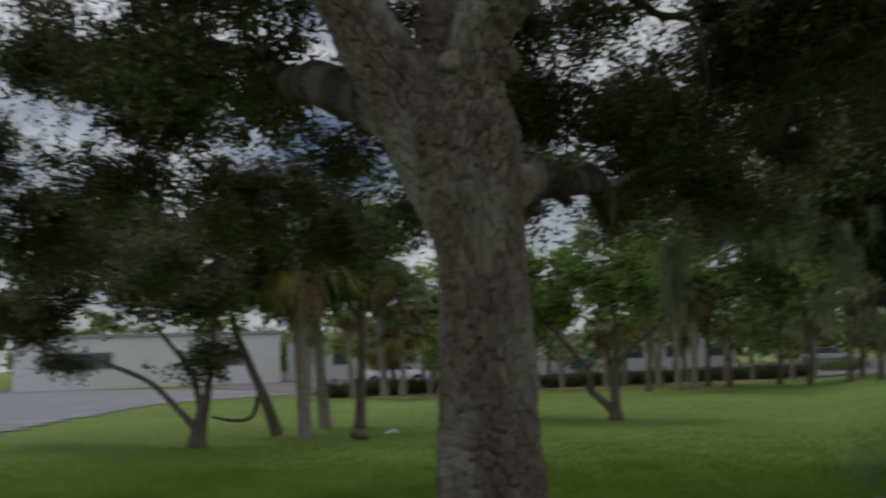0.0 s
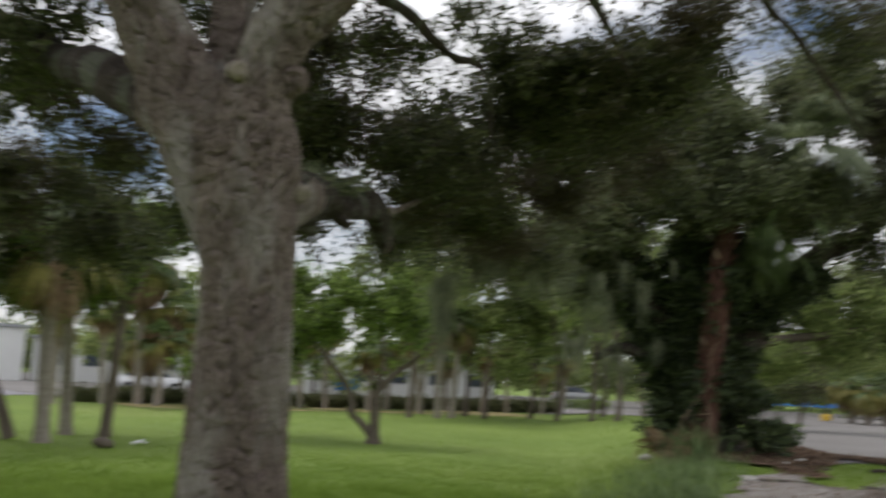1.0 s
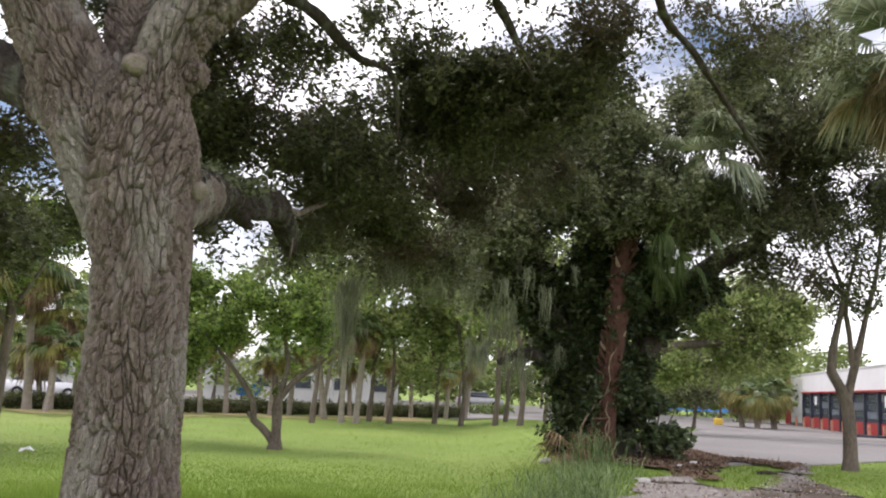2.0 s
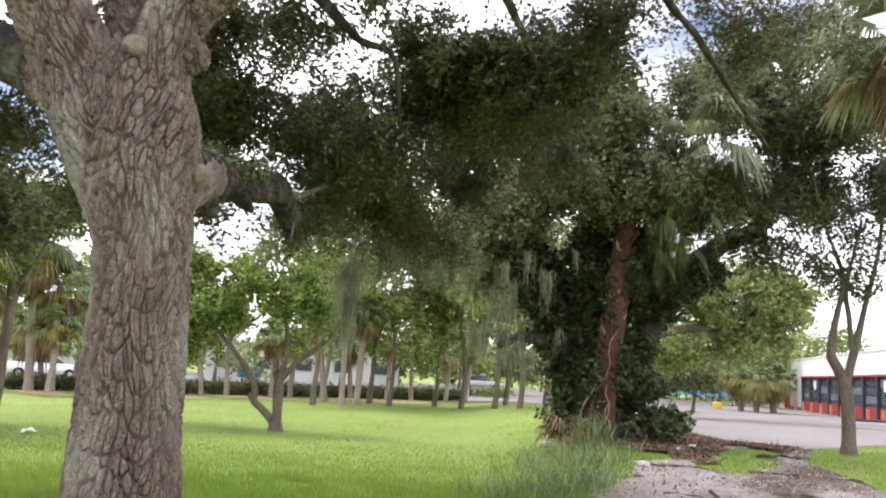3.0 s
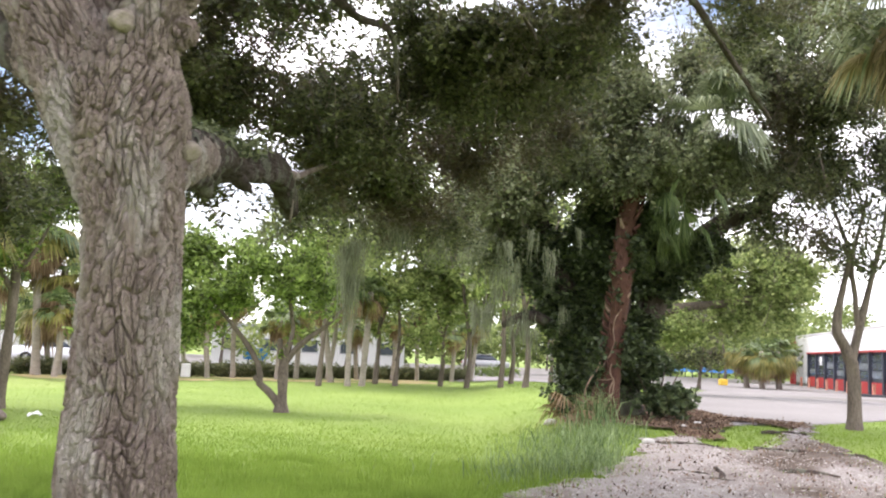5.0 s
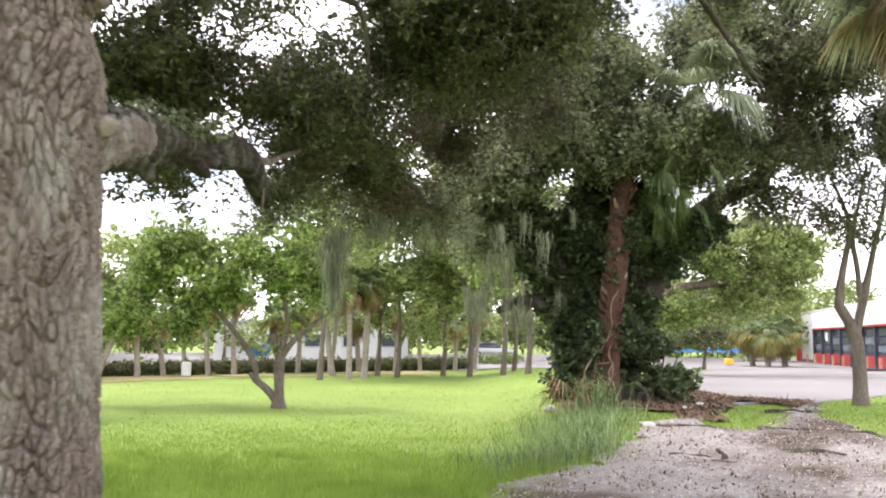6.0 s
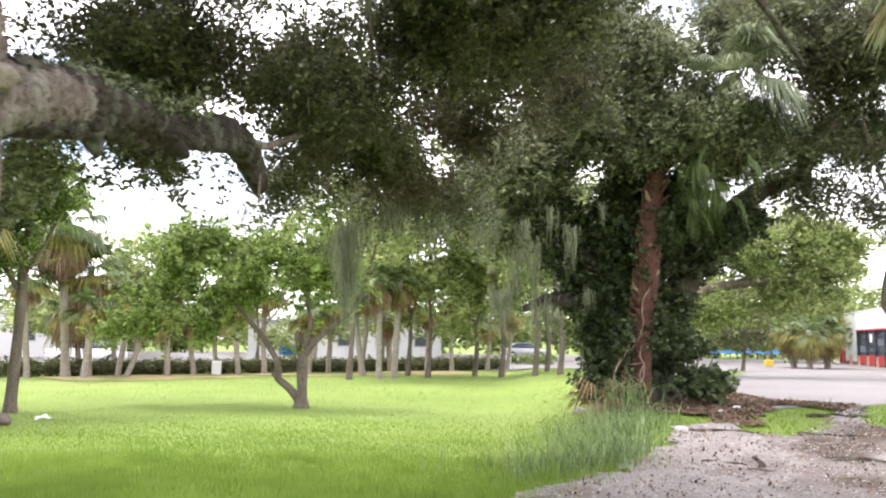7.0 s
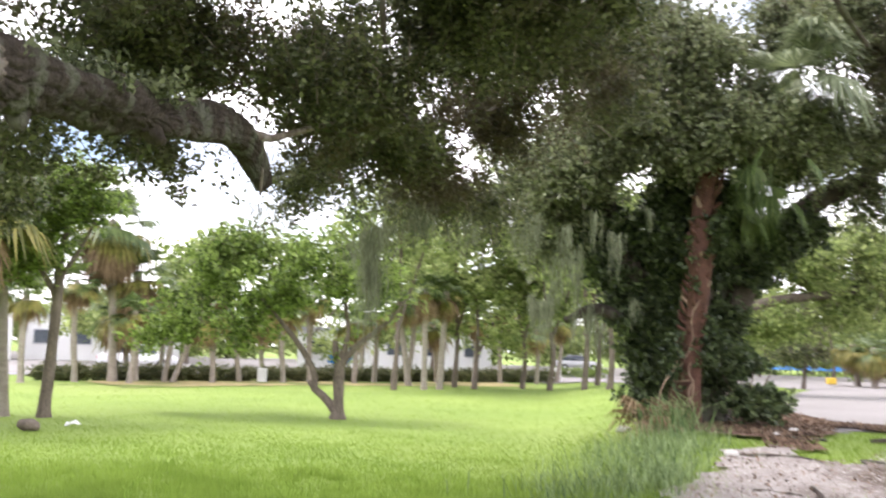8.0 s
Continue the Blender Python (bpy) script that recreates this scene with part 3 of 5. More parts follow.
OAK_BASE = (-1.12, 3.66)
oak = empty("oak_tree", on_ground(OAK_BASE, 0.0), "large live oak with deeply furrowed grey-brown bark on the lawn", "tree")
fused_bark("trunk", [
    [(-1.12, 3.66, -0.1, 0.40), (-1.12, 3.66, 0.3, 0.285), (-1.13, 3.66, 0.8, 0.232), (-1.135, 3.66, 1.1, 0.212), (-1.147, 3.68, 1.3, 0.200), (-1.142, 3.665, 1.5, 0.190), (-1.137, 3.655, 1.7, 0.183),
     (-1.137, 3.645, 1.9, 0.179), (-1.15, 3.645, 2.1, 0.184), (-1.185, 3.65, 2.3, 0.21), (-1.22, 3.66, 2.5, 0.22), (-1.26, 3.66, 2.7, 0.2), (-1.29, 3.68, 2.85, 0.14)],
    [(-1.24, 3.66, 2.2, 0.14), (-1.35, 3.65, 2.55, 0.185), (-1.49, 3.655, 2.81, 0.165), (-1.63, 3.64, 3.06, 0.145), (-1.74, 3.6, 3.28, 0.13), (-1.95, 3.52, 3.7, 0.11)],
    [(-1.15, 3.66, 2.15, 0.14), (-1.13, 3.66, 2.5, 0.168), (-1.165, 3.655, 2.76, 0.135), (-1.125, 3.655, 2.98, 0.118), (-1.06, 3.66, 3.13, 0.122), (-0.92, 3.68, 3.27, 0.115), (-0.72, 3.72, 3.5, 0.1), (-0.4, 3.9, 4.0, 0.09)],
    [(-1.25, 3.75, 2.7, 0.1), (-1.36, 3.84, 3.05, 0.095), (-1.42, 3.95, 3.35, 0.085), (-1.48, 4.2, 3.9, 0.08)],
    [(-1.42, 3.72, 2.6, 0.1), (-1.6, 3.83, 2.75, 0.12), (-1.78, 3.97, 2.86, 0.1)],
    [(-1.1, 3.66, 2.86, 0.06), (-1.02, 3.65, 2.87, 0.052), (-0.965, 3.65, 2.885, 0.046)],
    [(-1.14, 3.68, 2.22, 0.12), (-1.08, 3.8, 2.34, 0.115), (-1.11, 4.1, 2.44, 0.11), (-1.2, 4.6, 2.56, 0.115)],
], OAK_BARK, oak, 0.0041, 0.031, 0.024, 3)
# left limb and side branch: shade under the crown is painted into their bark
barked("limb", [R((-1.66, 3.88, 2.8), 0.115), R((-2.05, 4.15, 3.02), 0.13), R((-2.4, 4.45, 3.22), 0.12), R((-3.11, 5.40, 3.59), 0.108), R((-4.76, 7.20, 4.59), 0.109), R((-6.61, 8.60, 5.51), 0.098), R((-8.95, 10.00, 6.24), 0.114)], SHADED_DARK_BARK, oak, 110, 240, 22, 0.16, 0.015, 9)
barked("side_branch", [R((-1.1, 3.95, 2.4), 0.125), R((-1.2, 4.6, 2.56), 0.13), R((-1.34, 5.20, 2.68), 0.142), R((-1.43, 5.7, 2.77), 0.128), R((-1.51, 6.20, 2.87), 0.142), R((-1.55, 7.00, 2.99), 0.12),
                       R((-1.49, 7.60, 3.12), 0.135), R((-1.48, 8.10, 3.12), 0.118), R((-1.45, 8.40, 2.95), 0.085), R((-1.43, 8.5, 2.84), 0.06)], SHADED_DARK_BARK, oak, 110, 420, 14, 0.16, 0.022, 11, 0.17)
for k, line in enumerate(([R((-1.93, 3.53, 3.65), 0.108), R((-2.1, 3.5, 4.1), 0.09), R((-2.4, 3.6, 5.2), 0.06)], [R((-0.43, 3.88, 3.95), 0.088), R((0.1, 4.4, 4.8), 0.07), R((0.6, 5.0, 5.6), 0.045)], [R((-1.47, 4.15, 3.8), 0.078), R((-1.7, 4.8, 5.0), 0.065), R((-1.9, 5.4, 6.2), 0.04)])):
    limb("limb", line, OAK_BARK, oak, 14, 20, 40 + k)
limb("branch_stub", [R((-1.3, 5.0, 2.64), 0.09), R((-1.27, 5.0, 2.5), 0.06), R((-1.22, 4.95, 2.42), 0.03)], SHADED_DARK_BARK, oak, 9, 12, 12)
limb("branch_stub", [R((-1.55, 6.6, 2.92), 0.09), R((-1.46, 6.6, 2.8), 0.06), R((-1.38, 6.55, 2.74), 0.025)], SHADED_DARK_BARK, oak, 9, 12, 13)
limb("side_twig", [R((-1.47, 7.70, 3.14), 0.05), R((-1.37, 8.30, 3.19), 0.035), R((-1.33, 8.60, 3.28), 0.03), R((-1.07, 9.40, 3.61), 0.02)], OAK_BARK, oak, 7, 14, 2)
limb("side_twig", [R((-1.40, 8.30, 3.17), 0.025), R((-1.40, 8.35, 2.95), 0.018), R((-1.42, 8.40, 2.76), 0.01)], OAK_BARK, oak, 6, 10, 3)
# top branches too get their shade from the darker bark colour
limb("top_branch", [R((-1.27, 5.20, 4.18), 0.061), R((-1.04, 6.60, 4.46), 0.051), R((-0.76, 7.40, 4.41), 0.037), R((-0.51, 8.00, 4.48), 0.027), R((-0.44, 8.20, 3.89), 0.015)], SHADED_DARK_BARK, oak, 8, 26, 4, knobs=0.25)
limb("top_branch", [R((0.09, 6.00, 4.89), 0.049), R((0.43, 7.00, 4.74), 0.037), R((0.64, 7.60, 4.65), 0.031), R((0.81, 8.00, 4.48), 0.019)], SHADED_DARK_BARK, oak, 8, 24, 5, knobs=0.25)
limb("top_branch", [R((1.48, 6.50, 5.40), 0.043), R((1.85, 7.40, 4.98), 0.034), R((2.28, 7.90, 4.77), 0.031), R((2.77, 8.40, 4.41), 0.027), R((3.30, 9.00, 4.08), 0.019)], SHADED_DARK_BARK, oak, 8, 30, 6, knobs=0.25)
foliage("branch_fern", [B((-1.32, 4.90, 2.71), 0.25, 0.06, 0.3), B((-1.47, 5.80, 2.91), 0.3, 0.07, 0.3), B((-1.54, 6.60, 3.06), 0.3, 0.07, 0.3)], 60, 26, 0.07, 0.05, GREY_LEAF, oak, 171, 0.2, cut=-2, label="grey-green fern tufts growing on the branch")
for kn, (p, r) in enumerate((((-0.965, 3.71, 2.385), 0.05), ((-1.2, 3.50, 2.866), 0.046))):
    bm = bmesh.new()
    bmesh.ops.create_icosphere(bm, subdivisions=3, radius=r, matrix=Matrix.Translation(p) @ Matrix.Diagonal((1, 1, 0.85, 1)))
    for v in bm.verts:
        v.co += v.normal * (0.022 * noise.noise(v.co * 26) + 0.01 * noise.noise(v.co * 70))
    part("bark_knot", bm, KNOT, oak, "rounded pale healed knot", True)

foliage("crown", [B((-1.29, 10.50, 4.18), 1.128, 0.730, 1.4), B((-0.41, 10.00, 4.56), 0.948, 0.695, 1.4), B((-2.29, 10.00, 4.40), 0.695, 0.569, 1.2),
                 B((0.35, 9.50, 4.52), 0.901, 0.660, 1.4), B((1.03, 9.00, 4.64), 0.739, 0.626, 1.3), B((-0.72, 11.50, 3.78), 1.018, 0.581, 1.0),
                 B((-1.22, 9.00, 4.89), 1.251, 0.284, 1.4, 0.7), B((-0.26, 8.50, 4.98), 0.698, 0.376, 1.2), B((-1.66, 11.00, 3.49), 0.765, 0.417, 0.8, 0.8),
                 B((-2.23, 9.00, 5.03), 0.512, 0.341, 1.0, 1.2), B((-1.40, 7.50, 4.58), 0.616, 0.237, 0.8, 0.9), B((1.84, 9.00, 5.04), 0.739, 0.512, 1.2), B((3.23, 9.50, 5.11), 0.540, 0.420, 1.0, 0.6),
                 B((-2.56, 9.00, 4.10), 0.853, 0.341, 1.0, 1.0), B((-2.48, 8.50, 3.12), 0.591, 0.215, 0.6, 0.5), B((-2.87, 8.50, 4.36), 0.591, 0.215, 1.0, 0.6),
                 B((-2.78, 8.50, 4.21), 1.074, 0.322, 1.0, 0.7), B((-3.08, 8.00, 3.10), 0.455, 0.354, 0.8, 0.6),
                 B((0.00, 12.00, 4.15), 0.910, 0.683, 1.2, 1.0), B((-1.28, 13.00, 3.28), 1.068, 0.329, 1.0, 0.4), B((-2.23, 11.00, 3.61), 0.626, 0.278, 0.8, 0.4), B((-0.21, 13.00, 3.42), 0.904, 0.370, 1.0, 0.5),
                 B((0.53, 8.50, 4.79), 1.074, 0.322, 1.2, 1.0), B((3.97, 10.00, 5.52), 0.822, 0.379, 1.2, 0.6), B((2.89, 9.00, 5.34), 0.910, 0.228, 1.0, 0.7), B((0.98, 11.00, 4.42), 0.834, 0.626, 1.0, 0.9)],
        4500, 60, 0.17, 0.062, OAK_LEAF, oak, 101, 0.05, cut=-0.09, twigs=BARK, puff=0.42)
foliage("crown", [B((-6.19, 8.00, 4.41), 1.315, 0.758, 1.5), B((-8.94, 9.00, 3.34), 0.853, 0.683, 1.3, 1.2), B((-3.95, 6.50, 4.15), 0.616, 0.575, 1.0, 1.2), B((-3.70, 5.20, 3.77), 0.657, 0.296, 0.5, 1.8), B((-6.31, 9.50, 3.70), 1.201, 0.721, 1.3),
                 B((-7.66, 8.00, 5.29), 0.860, 0.607, 1.4, 1.1), B((-5.49, 11.00, 3.23), 0.626, 0.765, 1.0, 0.7), B((-5.76, 7.00, 5.16), 1.327, 0.265, 1.4, 0.7), B((-9.62, 8.00, 4.49), 0.758, 1.214, 1.5),
                 B((-4.06, 7.50, 3.84), 0.569, 0.521, 0.9, 1.0), B((-7.40, 8.50, 3.78), 1.074, 0.484, 1.0, 0.9), B((-9.30, 12.00, 3.25), 1.517, 0.607, 1.2, 0.45), B((-1.16, 9.50, 3.83), 0.901, 0.721, 1.2, 1.0), B((-3.94, 8.00, 3.74), 0.556, 0.354, 1.0, 0.6), B((-3.98, 9.00, 5.72), 0.739, 0.341, 1.0, 0.7), B((-4.21, 9.00, 2.94), 0.683, 0.341, 1.0, 0.7)],
        3100, 60, 0.17, 0.065, OAK_LEAF, oak, 131, 0.05, cut=-0.2, twigs=BARK, puff=0.42)
# two leaf masses overhead, out of view, added to shade trunk and limbs
foliage("crown", [(-1.5, 5.2, 7.5, 5.0, 3.2, 1.5, 1.0), (-4.5, 6.0, 7.0, 4.0, 3.5, 1.5, 1.0), (2.0, 6.0, 7.2, 3.0, 3.0, 1.4, 0.8)], 2000, 40, 0.34, 0.17, OAK_LEAF, oak, 151, 0.05, cut=-0.3)
foliage("crown", [(-1.4, 4.3, 5.2, 2.2, 1.5, 0.8, 1.0), (-3.2, 4.9, 5.2, 2.2, 1.7, 0.8, 1.2), (0.6, 4.4, 5.3, 1.4, 1.3, 0.8, 0.6)], 1500, 50, 0.24, 0.1, OAK_LEAF, oak, 156, 0.05, cut=-0.4)

hanging_moss("moss", [(*(-0.95, 11.00, 2.89), 0.12), (*(-2.02, 10.50, 3.05), 0.08), (*(-0.64, 11.00, 3.05), 0.15), (*(-1.18, 11.00, 2.67), 0.1), (*(-0.22, 11.00, 2.93), 0.15), (*(-1.63, 10.00, 3.45), 0.1)], 16, 0.5, MOSS, oak, 161, 0.004)

hanging_moss("moss", [(-1.32, 12.00, 2.88, 0.05), (-1.24, 12.00, 3.00, 0.05), (-1.25, 12.00, 2.54, 0.05)], 22, 1.0, MOSS, oak, 163, 0.005)

# ---- the vine-covered tree by the track ----
big = empty("vine_covered_tree", on_ground((3.05, 17.3), 0.0), "tall dark tree wrapped in ivy and a red-brown palm trunk", "tree")
limb("trunk", [R((3.36, 17.60, 0.40), 0.55), R((3.28, 17.60, 1.04), 0.48), R((3.20, 17.60, 2.13), 0.42), R((3.21, 17.60, 3.46), 0.4), R((3.10, 17.60, 5.16), 0.35), R((2.79, 17.60, 7.82), 0.25)], SHADED_DARK_BARK, big, 12, 30, 1)
limb("limb", [R((3.15, 17.60, 1.69), 0.3), R((2.45, 17.60, 2.73), 0.24), R((1.9, 17.50, 3.6), 0.2), R((1.6, 17.40, 4.80), 0.15), R((1.02, 17.20, 5.87), 0.08)], SHADED_DARK_BARK, big, 9, 24, 2)
limb("limb", [R((3.58, 17.80, 1.71), 0.3), R((4.00, 17.80, 2.62), 0.26), R((4.42, 17.80, 3.54), 0.24), R((5.45, 17.90, 4.41), 0.2), R((6.27, 18.00, 4.81), 0.18), R((6.79, 18.20, 5.70), 0.13), R((7.72, 18.50, 6.65), 0.06)], SHADED_DARK_BARK, big, 9, 30, 3)
limb("palm_trunk", [R((2.90, 16.35, 0.57), 0.28), R((2.93, 16.35, 1.08), 0.22), R((3.02, 16.35, 1.69), 0.18), R((3.12, 16.35, 2.51), 0.175), R((3.17, 16.35, 3.34), 0.175), R((3.25, 16.45, 4.09), 0.17), R((3.45, 16.55, 4.97), 0.15)], RED_BARK, big, 10, 40, 4, "red-brown palm trunk with old leaf bases", 0.12)
foliage("ivy", [B((2.50, 17.50, 0.70), 0.30, 0.35, 0.33, 0.9), B((2.64, 17.50, 1.23), 0.30, 0.45, 0.33, 1.0), B((2.60, 17.50, 1.80), 0.33, 0.40, 0.36, 1.0), B((2.26, 17.50, 2.42), 0.33, 0.40, 0.36, 1.0),
               B((1.88, 17.50, 2.95), 0.33, 0.40, 0.36, 1.0), B((1.48, 17.50, 3.54), 0.35, 0.40, 0.39, 1.0), B((1.38, 17.50, 4.04), 0.35, 0.40, 0.39, 0.8), B((3.30, 17.50, 0.96), 0.28, 0.45, 0.31, 0.9),
               B((3.39, 17.50, 1.63), 0.28, 0.45, 0.31, 0.9), B((3.59, 17.50, 2.30), 0.30, 0.40, 0.33, 1.0), B((3.92, 17.50, 2.89), 0.33, 0.40, 0.36, 1.0), B((4.34, 17.50, 3.48), 0.35, 0.35, 0.39, 0.9),
               B((2.79, 17.50, 2.67), 0.45, 0.45, 0.50, 1.0), B((2.98, 17.50, 3.46), 0.60, 0.50, 0.66, 1.1), B((3.27, 17.50, 4.15), 0.90, 0.50, 0.99, 1.1), B((3.83, 17.50, 3.76), 0.45, 0.35, 0.50, 0.8),
               B((2.12, 17.50, 1.88), 0.22, 0.30, 0.24, 0.5),
               B((2.32, 17.60, 3.16), 0.40, 0.45, 0.40, 1.0), B((1.98, 17.60, 3.66), 0.40, 0.40, 0.40, 1.0), B((2.22, 17.60, 2.47), 0.35, 0.40, 0.35, 1.0), B((4.22, 17.60, 3.10), 0.35, 0.35, 0.35, 1.0), B((4.65, 17.60, 3.59), 0.40, 0.35, 0.40, 1.0), B((4.98, 17.60, 3.94), 0.40, 0.35, 0.40, 1.0), B((3.66, 17.60, 3.18), 0.40, 0.40, 0.40, 1.0), B((3.03, 17.60, 1.04), 0.35, 0.50, 0.35, 1.0)],
        2500, 60, 0.17, 0.11, DARK_LEAF, big, 201, 0.2, puff=0.24, cut=-0.6, label="dark glossy ivy leaves")
foliage("ivy", [B((2.78, 16.25, 1.5), 0.16, 0.5, 0.12), B((3.3, 16.25, 1.9), 0.12, 0.6, 0.12), B((3.02, 16.2, 3.0), 0.1, 0.5, 0.1, 0.5), B((3.35, 16.3, 3.6), 0.12, 0.5, 0.1)],
        70, 40, 0.12, 0.1, DARK_LEAF, big, 211, 0.3, cut=-2, label="ivy climbing over the palm trunk")
foliage("crown", [B((1.07, 17.00, 4.38), 1.182, 0.752, 1.4), B((2.09, 16.80, 5.50), 1.397, 0.967, 1.6), B((3.42, 16.40, 5.15), 1.289, 0.860, 1.4, 1.2), B((4.68, 16.80, 4.97), 1.074, 0.752, 1.4),
                 B((3.09, 16.50, 6.35), 1.719, 0.860, 1.6), B((4.59, 17.00, 7.02), 1.289, 0.967, 1.5, 0.7), B((2.00, 16.50, 6.96), 1.182, 1.074, 1.5, 0.7), B((0.57, 17.00, 3.59), 0.860, 0.645, 1.0, 0.35),
                 B((6.83, 18.00, 6.96), 1.024, 0.683, 1.2, 0.5), B((6.27, 18.00, 4.35), 0.683, 0.398, 0.6, 0.8), B((5.90, 17.60, 5.30), 0.796, 0.569, 0.8, 0.7), B((7.18, 18.00, 5.68), 0.910, 0.569, 0.9, 0.7), B((7.75, 18.00, 7.60), 1.138, 1.024, 1.2, 0.7), B((6.23, 17.00, 7.67), 1.024, 1.024, 1.2, 0.7)],
        3700, 52, 0.26, 0.1, GREY_LEAF, big, 221, 0.1, cut=-0.1, twigs=BARK, puff=0.6)
frond_set("frond", (4.72, 15.90, 6.11), 34, 0.45, 0.75, 24, -60, 70, 1.0, SILVER_FAN, big, 231, "silvery green fan palm frond", 0.2)
frond_set("frond", (4.03, 16.30, 4.79), 34, 0.3, 0.42, 20, -88, -20, 1.3, FAN_LEAF, big, 232, "drooping grey-green fan palm frond", 0.36)
hanging_moss("moss", [(*(0.93, 16.60, 2.41), 0.3), (*(1.57, 16.80, 2.34), 0.35), (*(1.11, 16.60, 3.05), 0.4), (*(0.55, 16.60, 3.76), 0.4), (*(1.27, 16.40, 3.66), 0.5)], 34, 0.75, MOSS, big, 241, 0.008)
limb("limb", [R((2.29, 17.40, 2.08), 0.12), R((1.61, 17.20, 2.36), 0.1), R((1.06, 17.00, 2.16), 0.06)], SHADED_DARK_BARK, big, 7, 14, 7)
boot_g = np.random.default_rng(33)
boot_line = curve_points([(2.90, 16.35, 0.57), (3.02, 16.35, 1.69), (3.17, 16.35, 3.34), (3.46, 16.55, 4.86)], 130)
for k, q in enumerate(boot_line):
    a = k * 2.4 + boot_g.uniform(-0.7, 0.7)
    d = np.array((math.cos(a), math.sin(a), 0.0))
    tip = q + d * boot_g.uniform(0.19, 0.27) + np.array((0, 0, boot_g.uniform(0.02, 0.24)))
    limb("leaf_base", [R(q + d * 0.1, 0.045), R((q + d * 0.1 + tip) / 2 + d * 0.03, 0.035), R(tip, 0.012)], ROOT if boot_g.random() < 0.1 else RED_BARK, big, 5, 5, k)
for k, (a, b, c) in enumerate((((3.06, 16.23, 1.99), (2.86, 16.18, 1.53), (2.72, 16.13, 1.07)), ((2.99, 16.18, 1.54), (3.01, 16.08, 1.19), (2.81, 15.98, 0.69)), ((2.81, 16.18, 1.68), (2.56, 16.08, 1.17), (2.51, 15.98, 0.63)),
                               ((3.14, 16.18, 2.50), (3.00, 16.18, 2.09), (2.94, 16.18, 1.68)), ((2.75, 16.18, 1.22), (3.01, 16.08, 1.25), (2.96, 16.03, 0.89)))):
    limb("aerial_root", [R(a, 0.009), R((a[0] * 0.5 + b[0] * 0.5 + 0.05 * (-1) ** k, a[1] - 0.03, (a[2] + b[2]) / 2), 0.014), R(b, 0.013), R((b[0] * 0.5 + c[0] * 0.5 - 0.05 * (-1) ** k, b[1] - 0.02, (b[2] + c[2]) / 2), 0.012), R(c, 0.009)], ROOT, big, 6, 22, k, "pale twisted aerial root")

# ---- forked young tree on the lawn ----
tree("forked_tree", (-4.41, 24.18), [("trunk", [R((-3.93, 21.80, 0.0), 0.2), R((-3.93, 21.80, 0.3), 0.135), R((-3.93, 21.80, 0.62), 0.122), R((-3.95, 21.80, 1.09), 0.122), R((-3.92, 21.80, 1.27), 0.1), R((-3.80, 21.80, 1.75), 0.06), R((-3.76, 21.80, 2.05), 0.052), R((-3.86, 21.80, 2.67), 0.044), R((-3.86, 21.80, 4.0), 0.022)]),
     ("stem", [R((-3.97, 21.80, 0.12), 0.1), R((-4.2, 21.80, 0.42), 0.09), R((-4.54, 21.80, 0.72), 0.085), R((-4.50, 21.80, 0.99), 0.075), R((-4.81, 21.80, 1.52), 0.066), R((-5.34, 21.80, 2.15), 0.05), R((-5.88, 21.90, 2.70), 0.025)]),
     ("limb", [R((-3.95, 21.80, 1.12), 0.085), R((-3.72, 21.80, 1.45), 0.078), R((-3.45, 21.80, 1.73), 0.07), R((-2.86, 21.80, 2.21), 0.05), R((-2.45, 21.80, 2.75), 0.022)]),
     ("cut_stub", [R((-3.94, 21.80, 1.1), 0.08), R((-4.03, 21.80, 1.4), 0.072), R((-4.07, 21.80, 1.74), 0.065)]), ("cut_stub", [R((-4.5, 21.80, 0.7), 0.08), R((-4.62, 21.80, 0.82), 0.07)])],
     [B((-7.14, 22.00, 2.19), 1.530, 0.834, 1.6), B((-6.66, 22.00, 3.44), 1.112, 0.834, 1.5), B((-4.99, 22.00, 3.07), 1.251, 1.112, 1.6), B((-3.75, 22.00, 2.96), 0.973, 1.112, 1.4), B((-8.22, 22.00, 1.76), 0.695, 0.556, 1.0, 0.8),
      B((-4.34, 22.00, 3.90), 1.391, 0.834, 1.4, 0.7), B((-4.65, 21.60, 0.93), 0.250, 0.306, 0.3, 0.5), B((-4.13, 21.80, 1.80), 0.348, 0.348, 0.3, 0.5)],
     1300, 42, 0.24, 0.13, LIGHT_LEAF, "small forked tree with light green leaves on the lawn", 301, cut=0.0)

